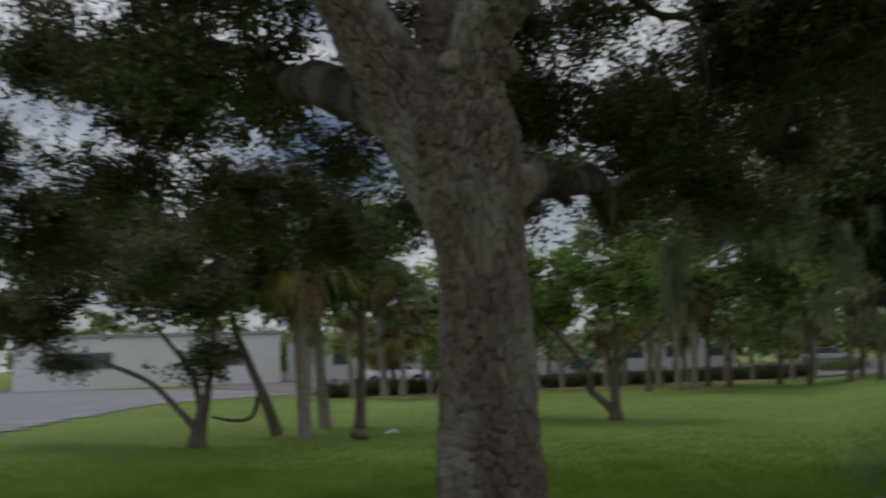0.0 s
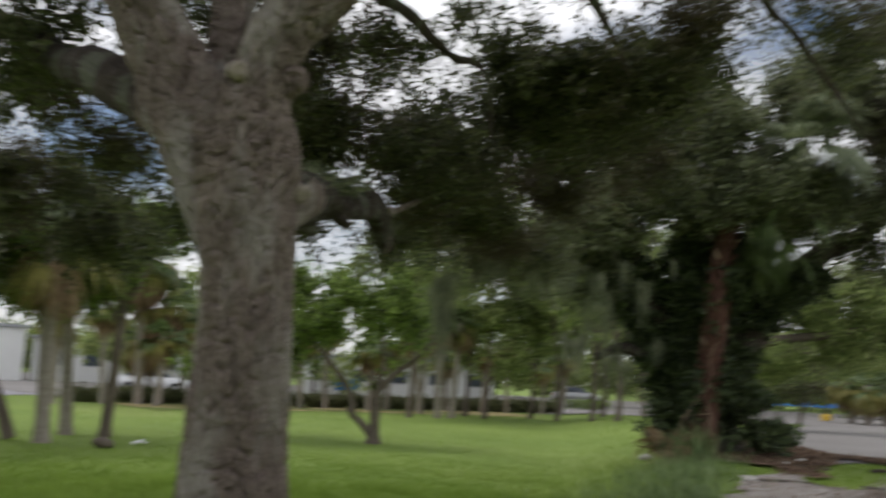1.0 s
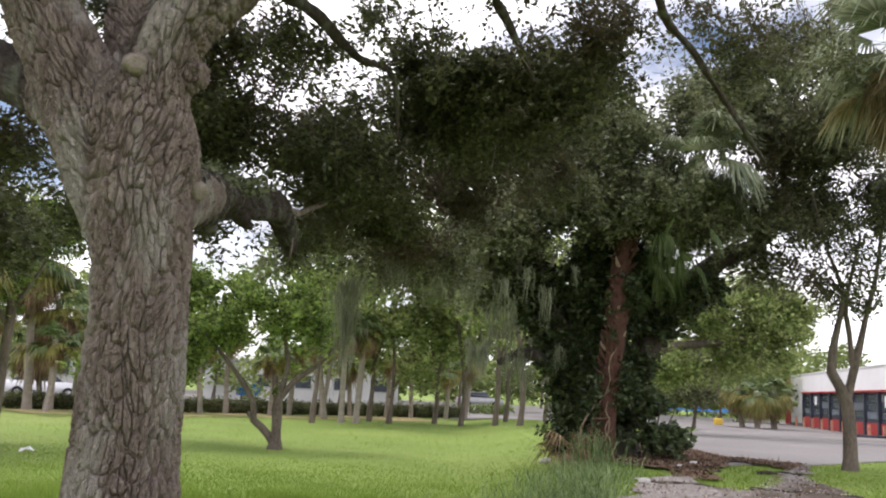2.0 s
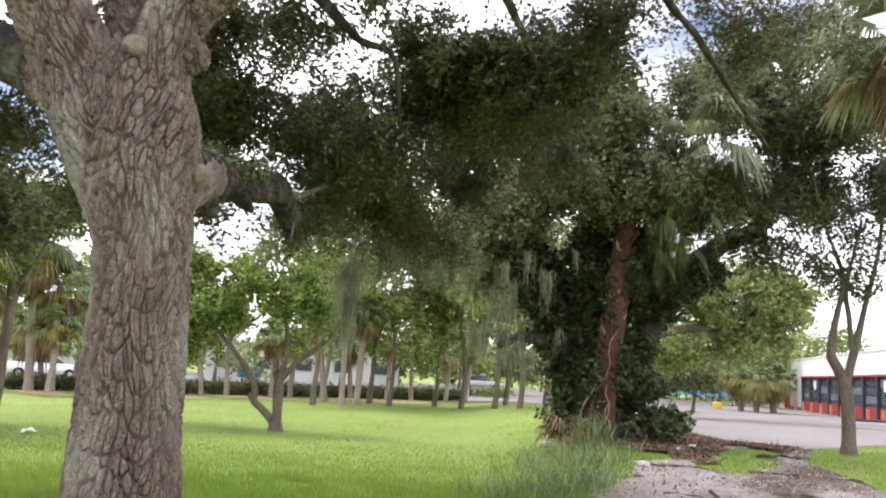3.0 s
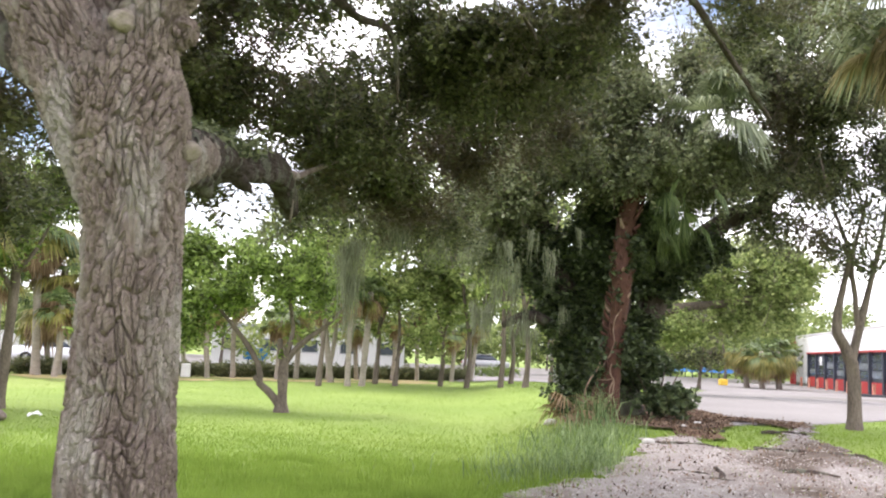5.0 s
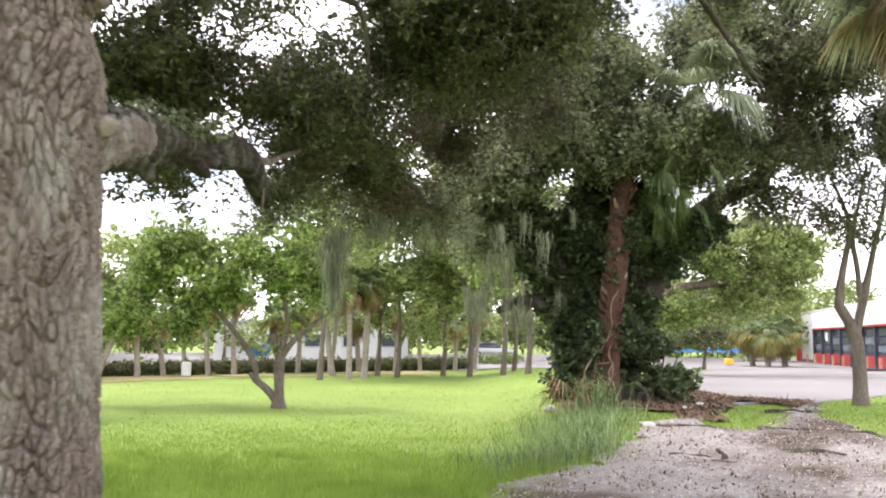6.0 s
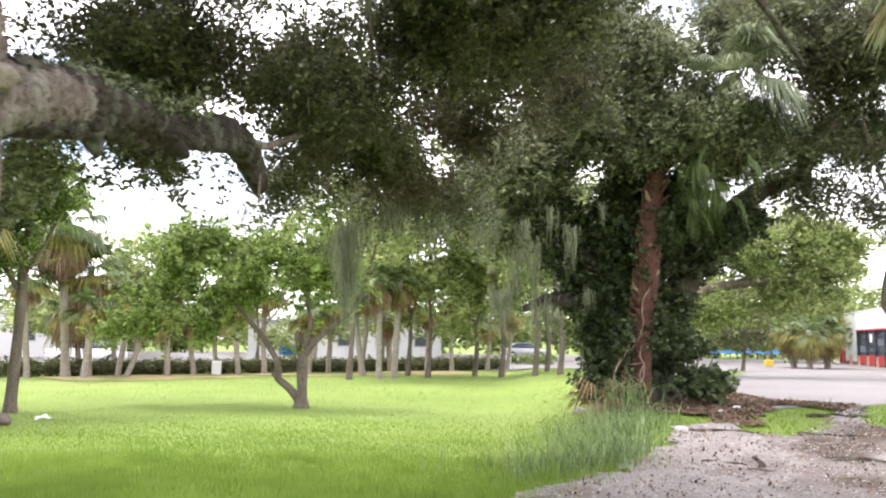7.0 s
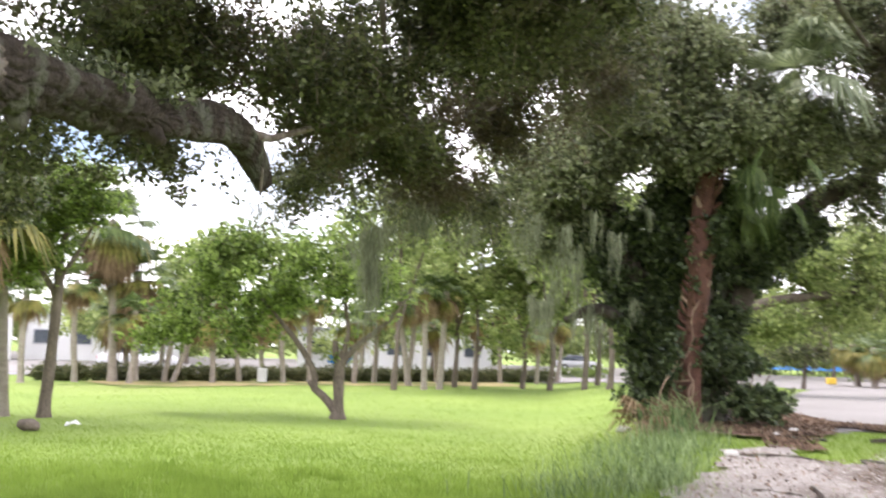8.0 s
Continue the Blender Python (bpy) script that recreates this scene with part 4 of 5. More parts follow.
# ---- the small tree beside the track ----
tree("slender_tree", (7.76, 17.32), [("trunk", [R((7.44, 16.60, 0.37), 0.180), R((7.46, 16.60, 0.87), 0.127), R((7.45, 16.60, 1.47), 0.115), R((7.37, 16.60, 1.87), 0.107), R((7.14, 16.60, 2.27), 0.090), R((7.23, 16.60, 2.89), 0.062), R((7.39, 16.60, 3.73), 0.042), R((7.10, 16.60, 4.57), 0.028), R((6.81, 16.60, 5.75), 0.015)]),
     ("stem", [R((7.42, 16.60, 1.77), 0.082), R((7.60, 16.60, 2.49), 0.074), R((7.79, 16.60, 3.23), 0.052), R((8.03, 16.60, 4.19), 0.04), R((8.24, 16.60, 5.70), 0.02)]),
     ("limb", [R((7.53, 16.60, 2.39), 0.057), R((7.49, 16.60, 3.01), 0.049), R((7.44, 16.60, 3.53), 0.041), R((7.74, 16.60, 4.81), 0.025)])],
     [B((7.21, 16.60, 5.01), 0.944, 0.734, 1.3), B((8.07, 16.60, 5.26), 0.944, 1.154, 1.4), B((7.50, 16.60, 3.95), 0.839, 0.787, 1.0, 1.3), B((8.89, 16.60, 4.86), 1.049, 1.574, 1.5), B((6.93, 16.60, 6.53), 1.049, 0.734, 1.2, 1.0), B((7.92, 16.60, 7.24), 1.154, 0.944, 1.3, 1.0), B((6.75, 16.60, 8.10), 0.944, 0.839, 1.3, 0.7), B((6.84, 16.60, 6.02), 0.70, 0.55, 1.0, 1.0), B((7.68, 16.60, 5.52), 0.70, 0.70, 1.0, 1.0), B((7.05, 16.60, 6.91), 0.80, 0.50, 1.0, 1.0), B((6.31, 16.60, 6.54), 0.60, 0.40, 1.0, 1.0), B((7.79, 16.60, 6.51), 0.80, 0.60, 1.0, 1.0), B((7.05, 16.60, 3.67), 0.35, 0.28, 0.5, 0.5), B((7.84, 16.60, 4.03), 0.40, 0.32, 0.5, 0.5), B((7.37, 16.60, 4.43), 0.50, 0.40, 0.5, 0.5), B((6.74, 16.60, 4.40), 0.30, 0.24, 0.5, 0.5)],
     2500, 38, 0.24, 0.085, OAK_LEAF, "slender forked tree with a thin crown beside the gravel track", 321)
low = empty("hanging_palm_crown", (11.0, 12.5, 0.5), "palm with brown and green fronds hanging over the track", "palm")
limb("trunk", [(11.0, 12.5, 0.4, 0.2), (10.4, 12.3, 3.2, 0.18), R((6.45, 12.00, 6.80), 0.18)], PALM_BARK, low, 9, 20, 5)
frond_set("frond", (6.34, 12.00, 6.79), 36, 0.7, 0.95, 24, -40, 60, 1.0, SILVER_FAN, low, 341, spread=0.12)
frond_set("dead_frond", (6.42, 12.00, 6.6), 40, 0.42, 0.66, 24, -85, -15, 1.5, YELLOW_DEAD, low, 342, "brown hanging dead frond", 0.15)

# ---- palms and trunks across the lawn ----
tall = [((-3.74, 38.70, -0.19), (-3.54, 38.70, 4.03), 0.14), ((-5.44, 41.40, -0.29), (-6.02, 41.40, 3.69), 0.14), ((-4.28, 38.00, -0.19), (-4.30, 38.00, 4.07), 0.12)]
for k, (b, hd, r) in enumerate(tall):
    sabal_palm(b, hd, r, "tall cabbage palm with a brown skirt of dead fronds", "palms across the lawn", 400 + 10 * k, 0.62, 20, 30 if k != 1 else 12, 4, 13, thick=0.07)
near_palms = [((-9.79, 17.20, 0.09), (-10.00, 17.20, 4.24), 0.15), ((-10.50, 19.40, 0.08), (-10.87, 19.40, 4.41), 0.14)]
for k, (b, hd, r) in enumerate(near_palms):
    sabal_palm(b, hd, r, "cabbage palm with a shaggy dark crown", "palms near the street", 440 + 10 * k, 0.95, 22, 7, 4, 16)
sabal_palm((-16.62, 36.1), (-17.0, 36.0, 6.5), 0.17, "tall cabbage palm with a heavy tan skirt of dead fronds", "palms across the lawn", 470, 1.25, 26, 170, 12, 22, thick=0.045)
sabal_palm((-16.1, 37.0), (-16.2, 37.0, 4.4), 0.14, "cabbage palm with a long brown skirt beside a taller one", "palms across the lawn", 475, 1.0, 14, 90, 8, 18, thick=0.05)
sabal_palm((-17.40, 39.00, -0.42), (-17.79, 39.00, 3.0), 0.12, "cabbage palm with yellowing fronds beyond the lawn", "palms across the lawn", 480, 1.0, 20, 14, 8, 14, thick=0.08)
sabal_palm((-14.6, 37.2), (-13.5, 37.4, 3.1), 0.12, "leaning cabbage palm with a small pale crown", "palms across the lawn", 490, 0.9, 18, 12, 8, 12, thick=0.08)

# ---- left-hand trees ----
tree("spreading_tree", (-10.92, 15.00, 0.09), [("trunk", [R((-10.98, 15.00, 0.01), 0.208), R((-10.88, 15.00, 0.52), 0.128), R((-10.71, 15.00, 1.13), 0.088), R((-10.62, 15.00, 1.90), 0.064), R((-10.55, 15.00, 3.02), 0.040)]),
     ("stem", [R((-10.95, 15.00, 0.31), 0.080), R((-11.36, 15.00, 0.69), 0.064), R((-12.05, 15.00, 1.26), 0.056), R((-12.84, 15.00, 1.57), 0.048), R((-13.81, 15.00, 1.89), 0.032)]),
     ("stem", [R((-10.84, 15.00, 0.58), 0.072), R((-11.09, 15.00, 1.47), 0.064), R((-11.50, 15.00, 1.93), 0.048), R((-12.21, 15.00, 2.65), 0.032)])],
     [B((-14.14, 15.00, 3.22), 1.327, 0.664, 1.5), B((-11.23, 15.00, 3.06), 1.327, 0.758, 1.5), B((-14.41, 15.00, 1.78), 0.853, 0.379, 1.0, 0.8), B((-10.82, 15.00, 1.91), 0.569, 0.379, 1.0, 0.6), B((-16.87, 15.00, 2.86), 1.138, 0.853, 1.5), B((-12.37, 15.00, 4.30), 1.707, 0.758, 1.5), B((-14.78, 15.00, 3.87), 1.10, 0.60, 1.1, 0.9), B((-12.65, 15.00, 3.37), 1.00, 0.55, 1.1, 0.9), B((-11.10, 15.00, 4.09), 1.00, 0.60, 1.1, 0.9), B((-15.22, 15.00, 2.66), 0.80, 0.40, 1.1, 0.9), B((-13.41, 15.00, 4.62), 1.20, 0.60, 1.1, 0.9)],
     2000, 48, 0.24, 0.1, OAK_LEAF, "spreading multi-stemmed tree with low dark branches", 521)
tree("leaning_tree", (-10.59, 17.30, 0.13), [("trunk", [R((-10.56, 17.30, 0.04), 0.136), R((-10.84, 17.30, 0.78), 0.111), R((-11.28, 17.30, 1.66), 0.093), R((-11.65, 17.30, 2.44), 0.076), R((-11.87, 17.30, 3.74), 0.043)]),
     ("stem", [R((-11.21, 17.60, 0.90), 0.060), R((-11.28, 17.40, 0.43), 0.051), R((-11.66, 17.20, 0.37), 0.043), R((-12.04, 17.00, 0.47), 0.025)])],
     [B((-11.07, 17.00, 3.67), 0.967, 0.645, 1.3), B((-11.66, 17.00, 4.73), 1.182, 0.752, 1.3), B((-10.17, 18.50, 4.94), 1.024, 1.024, 1.2), B((-10.04, 18.50, 3.87), 1.024, 0.910, 1.2), B((-10.76, 18.00, 3.45), 1.024, 0.910, 1.2)], 800, 46, 0.24, 0.12, LIGHT_LEAF, "leaning tree with yellow-green leaves and a crooked side stem", 541)

tree("upright_tree", (-9.6, 19.5), [("trunk", [R((-9.62, 19.50, -0.03), 0.17), R((-9.62, 19.50, 0.25), 0.125), R((-9.57, 19.50, 1.15), 0.115), R((-9.50, 19.50, 2.58), 0.1), R((-9.5, 19.50, 3.4), 0.075), R((-9.3, 19.5, 4.6), 0.04)]),
     ("limb", [R((-9.52, 19.5, 2.5), 0.07), R((-9.9, 19.4, 3.1), 0.05), R((-10.5, 19.3, 3.8), 0.025)]), ("limb", [R((-9.5, 19.5, 2.9), 0.06), R((-9.1, 19.6, 3.6), 0.04), R((-8.8, 19.7, 4.4), 0.02)])],
     [B((-10.15, 19.50, 3.70), 0.9, 0.6, 1.0), B((-10.9, 19.5, 3.9), 0.9, 0.7, 1.1), B((-9.25, 19.5, 4.7), 1.0, 0.6, 1.0), B((-10.2, 19.5, 4.8), 1.0, 0.6, 1.1), B((-9.5, 19.5, 3.25), 0.55, 0.35, 0.6, 0.7), B((-10.6, 19.5, 3.1), 0.7, 0.4, 0.7, 0.7), B((-11.6, 19.5, 4.4), 0.9, 0.9, 1.0)],
     1700, 44, 0.22, 0.11, LIGHT_LEAF, "upright tree with yellow-green leaves, a rock at its foot", 561, cut=-0.05)

# ---- far row: hedge, palms, woods ----
hedge = empty("hedge", (-8.0, 42.0, 0.0), "long low clipped dark green hedge behind the palms", "hedge")
HA, HB = np.array((-19.0, 35.5)), np.array((0.5, 51.5))
for k, u in enumerate(np.linspace(0, 1, 26)):
    c = HA + (HB - HA) * u
    foliage("bush", [(*c, 0.32, 0.75, 0.5, 0.34, 1.0)], 110, 26, 0.14, 0.11, HEDGE_LEAF, hedge, 601 + k, 0.5, cut=-2)
g = np.random.default_rng(61)
variants = [sabal_palm((0, 0), (0.1, 0.0, hgt), 0.12, "cabbage palm with yellowing fronds in a row by the hedge", "palm row by the hedge", 620 + 10 * k, 0.66, 18, 9, 10, 11, lean=0.1, thick=0.085) for k, hgt in enumerate((3.3, 3.9, 2.8))]
row = [(-0.05, -2.0), (0.03, -1.2), (0.1, -2.6), (0.17, -1.0), (0.24, -1.8), (0.3, -0.8), (0.37, -1.5), (0.43, -0.9), (0.5, -1.9), (0.56, -1.0), (0.62, -1.4), (0.7, -0.9), (0.77, -1.6), (0.85, -1.0), (0.93, -1.5), (1.0, -1.0), (0.2, 2.5), (0.4, 3.0), (0.6, 2.5), (0.8, 3.0)]
for k, (u, off) in enumerate(row):
    p = HA + (HB - HA) * u + np.array((-0.63, 0.77)) * off
    m = pose(p[0], p[1], -0.03, 0, g.uniform(-4, 4), g.uniform(0, 360))
    if k < 3:
        variants[k].matrix_basis = m
    else:
        copy_thing(variants[k % 3], m)


def far_tree(at, height, wide, label, seed, mat=None, clumps=260, lift=0.35, leaf=0.27, spread=0.4):
    x, y = at
    g = np.random.default_rng(seed)
    blobs = [(x + g.uniform(-0.5, 0.5) * wide, y + g.uniform(-0.4, 0.4) * wide, height * g.uniform(lift + 0.1, 0.92), wide * 0.4, wide * 0.4, height * 0.2, 1.0) for _ in range(6)]
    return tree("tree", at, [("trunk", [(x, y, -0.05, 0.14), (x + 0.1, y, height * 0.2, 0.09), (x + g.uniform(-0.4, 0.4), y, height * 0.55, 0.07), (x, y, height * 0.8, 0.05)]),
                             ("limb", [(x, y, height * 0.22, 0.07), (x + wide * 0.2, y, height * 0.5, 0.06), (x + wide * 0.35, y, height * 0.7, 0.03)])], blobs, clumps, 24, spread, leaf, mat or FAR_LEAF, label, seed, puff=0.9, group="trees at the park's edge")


for k, (p, hgt, wide) in enumerate((((0.76, 40.65), 9.0, 7.0), ((2.07, 36.80), 10.5, 6.0), ((2.81, 33.71), 10.5, 6.0), ((-0.46, 42.11), 8.5, 4.5), ((-5.36, 37.00), 9.0, 6.0),
                                    ((5.49, 49.95), 9.5, 7.0), ((-2.43, 40.03), 5.0, 5.0), ((2.79, 41.72), 9.0, 7.0), ((-3.42, 41.31), 10.0, 7.0))):
    far_tree(p, hgt, wide * 0.62, "slender tree with hazy green crown at the lawn's far edge", 700 + k, clumps=300)
far_tree((13.74, 50.39), 4.2, 3.2, "small round tree standing in the parking area", 730, OAK_LEAF, 160)
far_row = [(-60, 80, 9, 12), (-48, 84, 8, 12), (-36, 80, 8, 11), (-27, 68, 8.5, 11), (-17, 66, 9, 11), (-8, 68, 9.5, 11), (1, 72, 10, 12), (10, 76, 10, 12), (19, 84, 10, 13), (24, 80, 8, 10), (30, 96, 9, 13), (38, 104, 9, 14), (-75, 72, 8, 12), (-90, 60, 8, 12), (-22, 88, 11, 13), (-6, 90, 12, 13), (10, 96, 12, 14)]
for k, (x, y, hgt, wide) in enumerate(far_row):
    far_tree((x, y), hgt, wide, "broad green tree across the street", 740 + k, clumps=340, lift=0.1, leaf=0.5, spread=0.7)
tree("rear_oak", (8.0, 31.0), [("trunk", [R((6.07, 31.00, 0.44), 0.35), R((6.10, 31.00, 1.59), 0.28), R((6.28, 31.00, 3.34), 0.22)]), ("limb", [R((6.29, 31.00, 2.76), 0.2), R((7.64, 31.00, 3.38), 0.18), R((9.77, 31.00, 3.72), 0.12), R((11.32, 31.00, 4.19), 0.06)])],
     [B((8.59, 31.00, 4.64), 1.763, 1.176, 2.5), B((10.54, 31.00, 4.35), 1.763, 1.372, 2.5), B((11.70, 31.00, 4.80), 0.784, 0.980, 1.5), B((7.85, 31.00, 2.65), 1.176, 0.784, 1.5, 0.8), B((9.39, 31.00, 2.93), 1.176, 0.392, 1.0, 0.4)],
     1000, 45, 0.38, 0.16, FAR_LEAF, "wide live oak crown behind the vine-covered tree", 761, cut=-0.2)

woods = empty("far_woods", (-15.0, 108.0, 0.0), "distant belt of green trees closing the view", "woods", kind="stuff")
belt = [(x, 106 + 8 * math.sin(x * 0.21), 2.2 + 1.6 * math.sin(x * 0.37) ** 2, 4.0, 2.5, 2.6, 1.0) for x in np.arange(-120, 62, 4.5)]
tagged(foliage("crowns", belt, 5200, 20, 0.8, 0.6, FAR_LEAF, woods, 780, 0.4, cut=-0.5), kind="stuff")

# ---- building with bays beyond the parking area ----
D0 = Vector((29.9, 78.9, 0))
along_d = Vector((-0.184, -0.983, 0)).normalized()
out_d = Vector((along_d.y, -along_d.x, 0))
out_d = -out_d if out_d.x > 0 else out_d
turn_d = math.atan2(along_d.y, along_d.x)
depot = empty("depot_building", D0, "white depot with red trim and a row of dark bay doors", "building")


def depot_box(name, u0, u1, z0, z1, deep0, deep1, mat, label="", z2=None, parent=None):
    """A block along the depot's front, from u0 to u1 metres, deep0 to deep1 behind its face; its top may slope up to z2."""
    bm = bmesh.new()
    box(bm, D0 + along_d * (u0 + u1) / 2 - out_d * (deep0 + deep1) / 2 + Vector((0, 0, (z0 + z1) / 2)), (u1 - u0, deep1 - deep0, z1 - z0), turn_d)
    if z2:
        for v in bm.verts:
            if v.co.z > (z0 + z1) / 2:
                v.co.z += (z2 - z1) * ((v.co - D0).dot(along_d) - u0) / (u1 - u0)
    return part(name, bm, mat, parent or depot, label)


FRONT = 46.0
depot_box("wall", 0, FRONT, 2.72, 4.12, 0, 14, WHITE_WALL, "white upper wall")
depot_box("wall", 0, 5.0, 0, 2.72, 0, 14, WHITE_WALL, "plain white end wall")
depot_box("wall", 5.0, FRONT, 0, 2.72, 0.95, 14, DARK_FRAME, "dark recess behind the doors")
depot_box("trim", 5.0, FRONT, 2.62, 2.74, -0.09, 0.3, RED_PAINT, "red trim strip over the doors")
depot_box("coping", -0.1, FRONT, 4.12, 4.2, -0.06, 14.1, WHITE_WALL)
depot_box("plinth", 0.0, 5.0, 0.0, 0.25, -0.03, 0.0, CONCRETE, "grey plinth")
depot_box("corner_post", -1.1, -0.7, 0, 3.7, 0.0, 0.4, RED_PAINT, "dark red steel post")
depot_box("corner_post", -2.9, -2.5, 0, 3.7, 0.0, 0.4, RED_PAINT, "dark red steel post")
depot_box("beam", -3.0, -0.1, 3.35, 3.75, 0.05, 0.35, RED_PAINT, "dark red steel beam")
for k in range(13):
    u = 5.0 + k * 3.1
    depot_box("pillar", u, u + 0.32, 0, 2.62, -0.05, 0.9, DARK_FRAME, "dark blue-grey pillar")
    door = depot_box("bay_door", u + 0.34, u + 3.08, 0.05, 2.6, 0.14, 0.26, DARK_FRAME, "dark bay door with rows of panes and red base")
    depot_box("base_panel", u + 0.36, u + 3.05, 0.06, 0.82, 0.08, 0.14, RED_PAINT, "red lower panel", parent=door)
    for r in range(3):
        for c in range(3):
            depot_box("pane", u + 0.45 + c * 0.88, u + 1.25 + c * 0.88, 1.05 + r * 0.5, 1.46 + r * 0.5, 0.1, 0.14, PANE if (k + r) % 3 else PALE_PANE, parent=door)
    depot_box("bollard", u + 0.1, u + 0.25, 0, 0.75, -0.6, -0.45, BOLLARD, "orange and white bollard")
    if k % 3 == 1:
        depot_box("notice", u + 1.2, u + 1.9, 1.75, 2.4, 0.06, 0.1, WHITE_WALL, "small white notice", parent=door)

# ---- far side of the parking area ----
def canopy(at, wide, label, seed):
    x, y = at[:2]
    thing = empty("canopy", (x, y, float(rise(x, y))), label, "canopy", "blue canopies")
    bm = bmesh.new()
    vs = [bm.verts.new((x + a * wide / 2, y + b * 1.6, 0.62)) for a, b in ((-1, -1), (1, -1), (1, 1), (-1, 1))]
    top = [bm.verts.new((x - wide * 0.2, y, 1.05)), bm.verts.new((x + wide * 0.2, y, 1.05))]
    for f in ((vs[0], vs[1], top[1], top[0]), (vs[1], vs[2], top[1]), (vs[2], vs[3], top[0], top[1]), (vs[3], vs[0], top[0])):
        bm.faces.new(f)
    bmesh.ops.solidify(bm, geom=bm.faces[:], thickness=0.05)
    part("roof", bm, BLUE, thing)
    for a, b in ((-1, -1), (1, -1), (1, 1), (-1, 1)):
        part("post", box(bmesh.new(), (x + a * wide * 0.45, y + b * 1.4, 0.32), (0.08, 0.08, 0.64)), DARK_FRAME, thing)
    return thing


for k, (p, w) in enumerate((((23.16, 93.00, -0.47), 2.4), ((25.99, 93.00, -0.43), 2.2), ((28.62, 92.00, -0.26), 2.8))):
    canopy(p, w, "low bright blue fabric cover on short dark posts", k)
barrier = empty("barrier", (*(17.38, 58.00, 0.11)[:2], 0.05), "yellow barrier block on the parking area", "barrier")
part("block", box(bmesh.new(), (*(17.38, 58.00, 0.11)[:2], 0.4), (0.5, 0.4, 0.4), 0.2, 0.05), YELLOW, barrier)
kerb_stop = empty("parking_block", (*(21.06, 45.76), 0.1), "dark concrete wheel stop on the parking area", "wheel stop")
part("block", box(bmesh.new(), (*(21.06, 45.76), 0.2), (2.0, 0.25, 0.3), -0.3, 0.04), DARK_PAINT, kerb_stop)
for k, (p, hd) in enumerate((((20.53, 60.00, 0.20), (20.51, 60.00, 2.42)), ((20.18, 62.00, 0.09), (19.91, 62.00, 2.68)), ((22.01, 61.00, 0.23), (21.87, 61.00, 2.49)))):
    sabal_palm(p, hd, 0.2, "bushy low palm with olive fronds by the parking area", "palms by the parking area", 800 + 10 * k, 0.95, 16, 34, 40, 14, thick=0.07)


def white_house(at, size, turn, label, seed, roof=GREY_ROOF, bays=6):
    """A long low building: plinth, wall, flat roof slab, windows with frames along its front."""
    x, y = at
    thing = empty("white_building", (x, y, 0), label, "building", "buildings across the street")
    m = Matrix.Translation((x, y, 0)) @ Matrix.Rotation(turn, 4, "Z")
    L, W, H = size

    def put(name, c, s, mat, parent, lab=""):
        return part(name, box(bmesh.new(), m @ Vector(c), s, turn, 0.02), mat, parent, lab)
    put("wall", (0, 0, H / 2), (L, W, H), WHITE_WALL, thing)
    put("roof", (0, 0, H + 0.12), (L + 0.5, W + 0.5, 0.24), roof, thing)
    for k in range(bays):
        u = -L / 2 + (k + 0.5) * L / bays
        w = put("window", (u, -W / 2 - 0.02, H * 0.55), (L / bays * 0.45, 0.1, H * 0.35), SILVER, thing)
        put("pane", (u, -W / 2 - 0.07, H * 0.55), (L / bays * 0.39, 0.04, H * 0.3), PANE, w)
    return thing


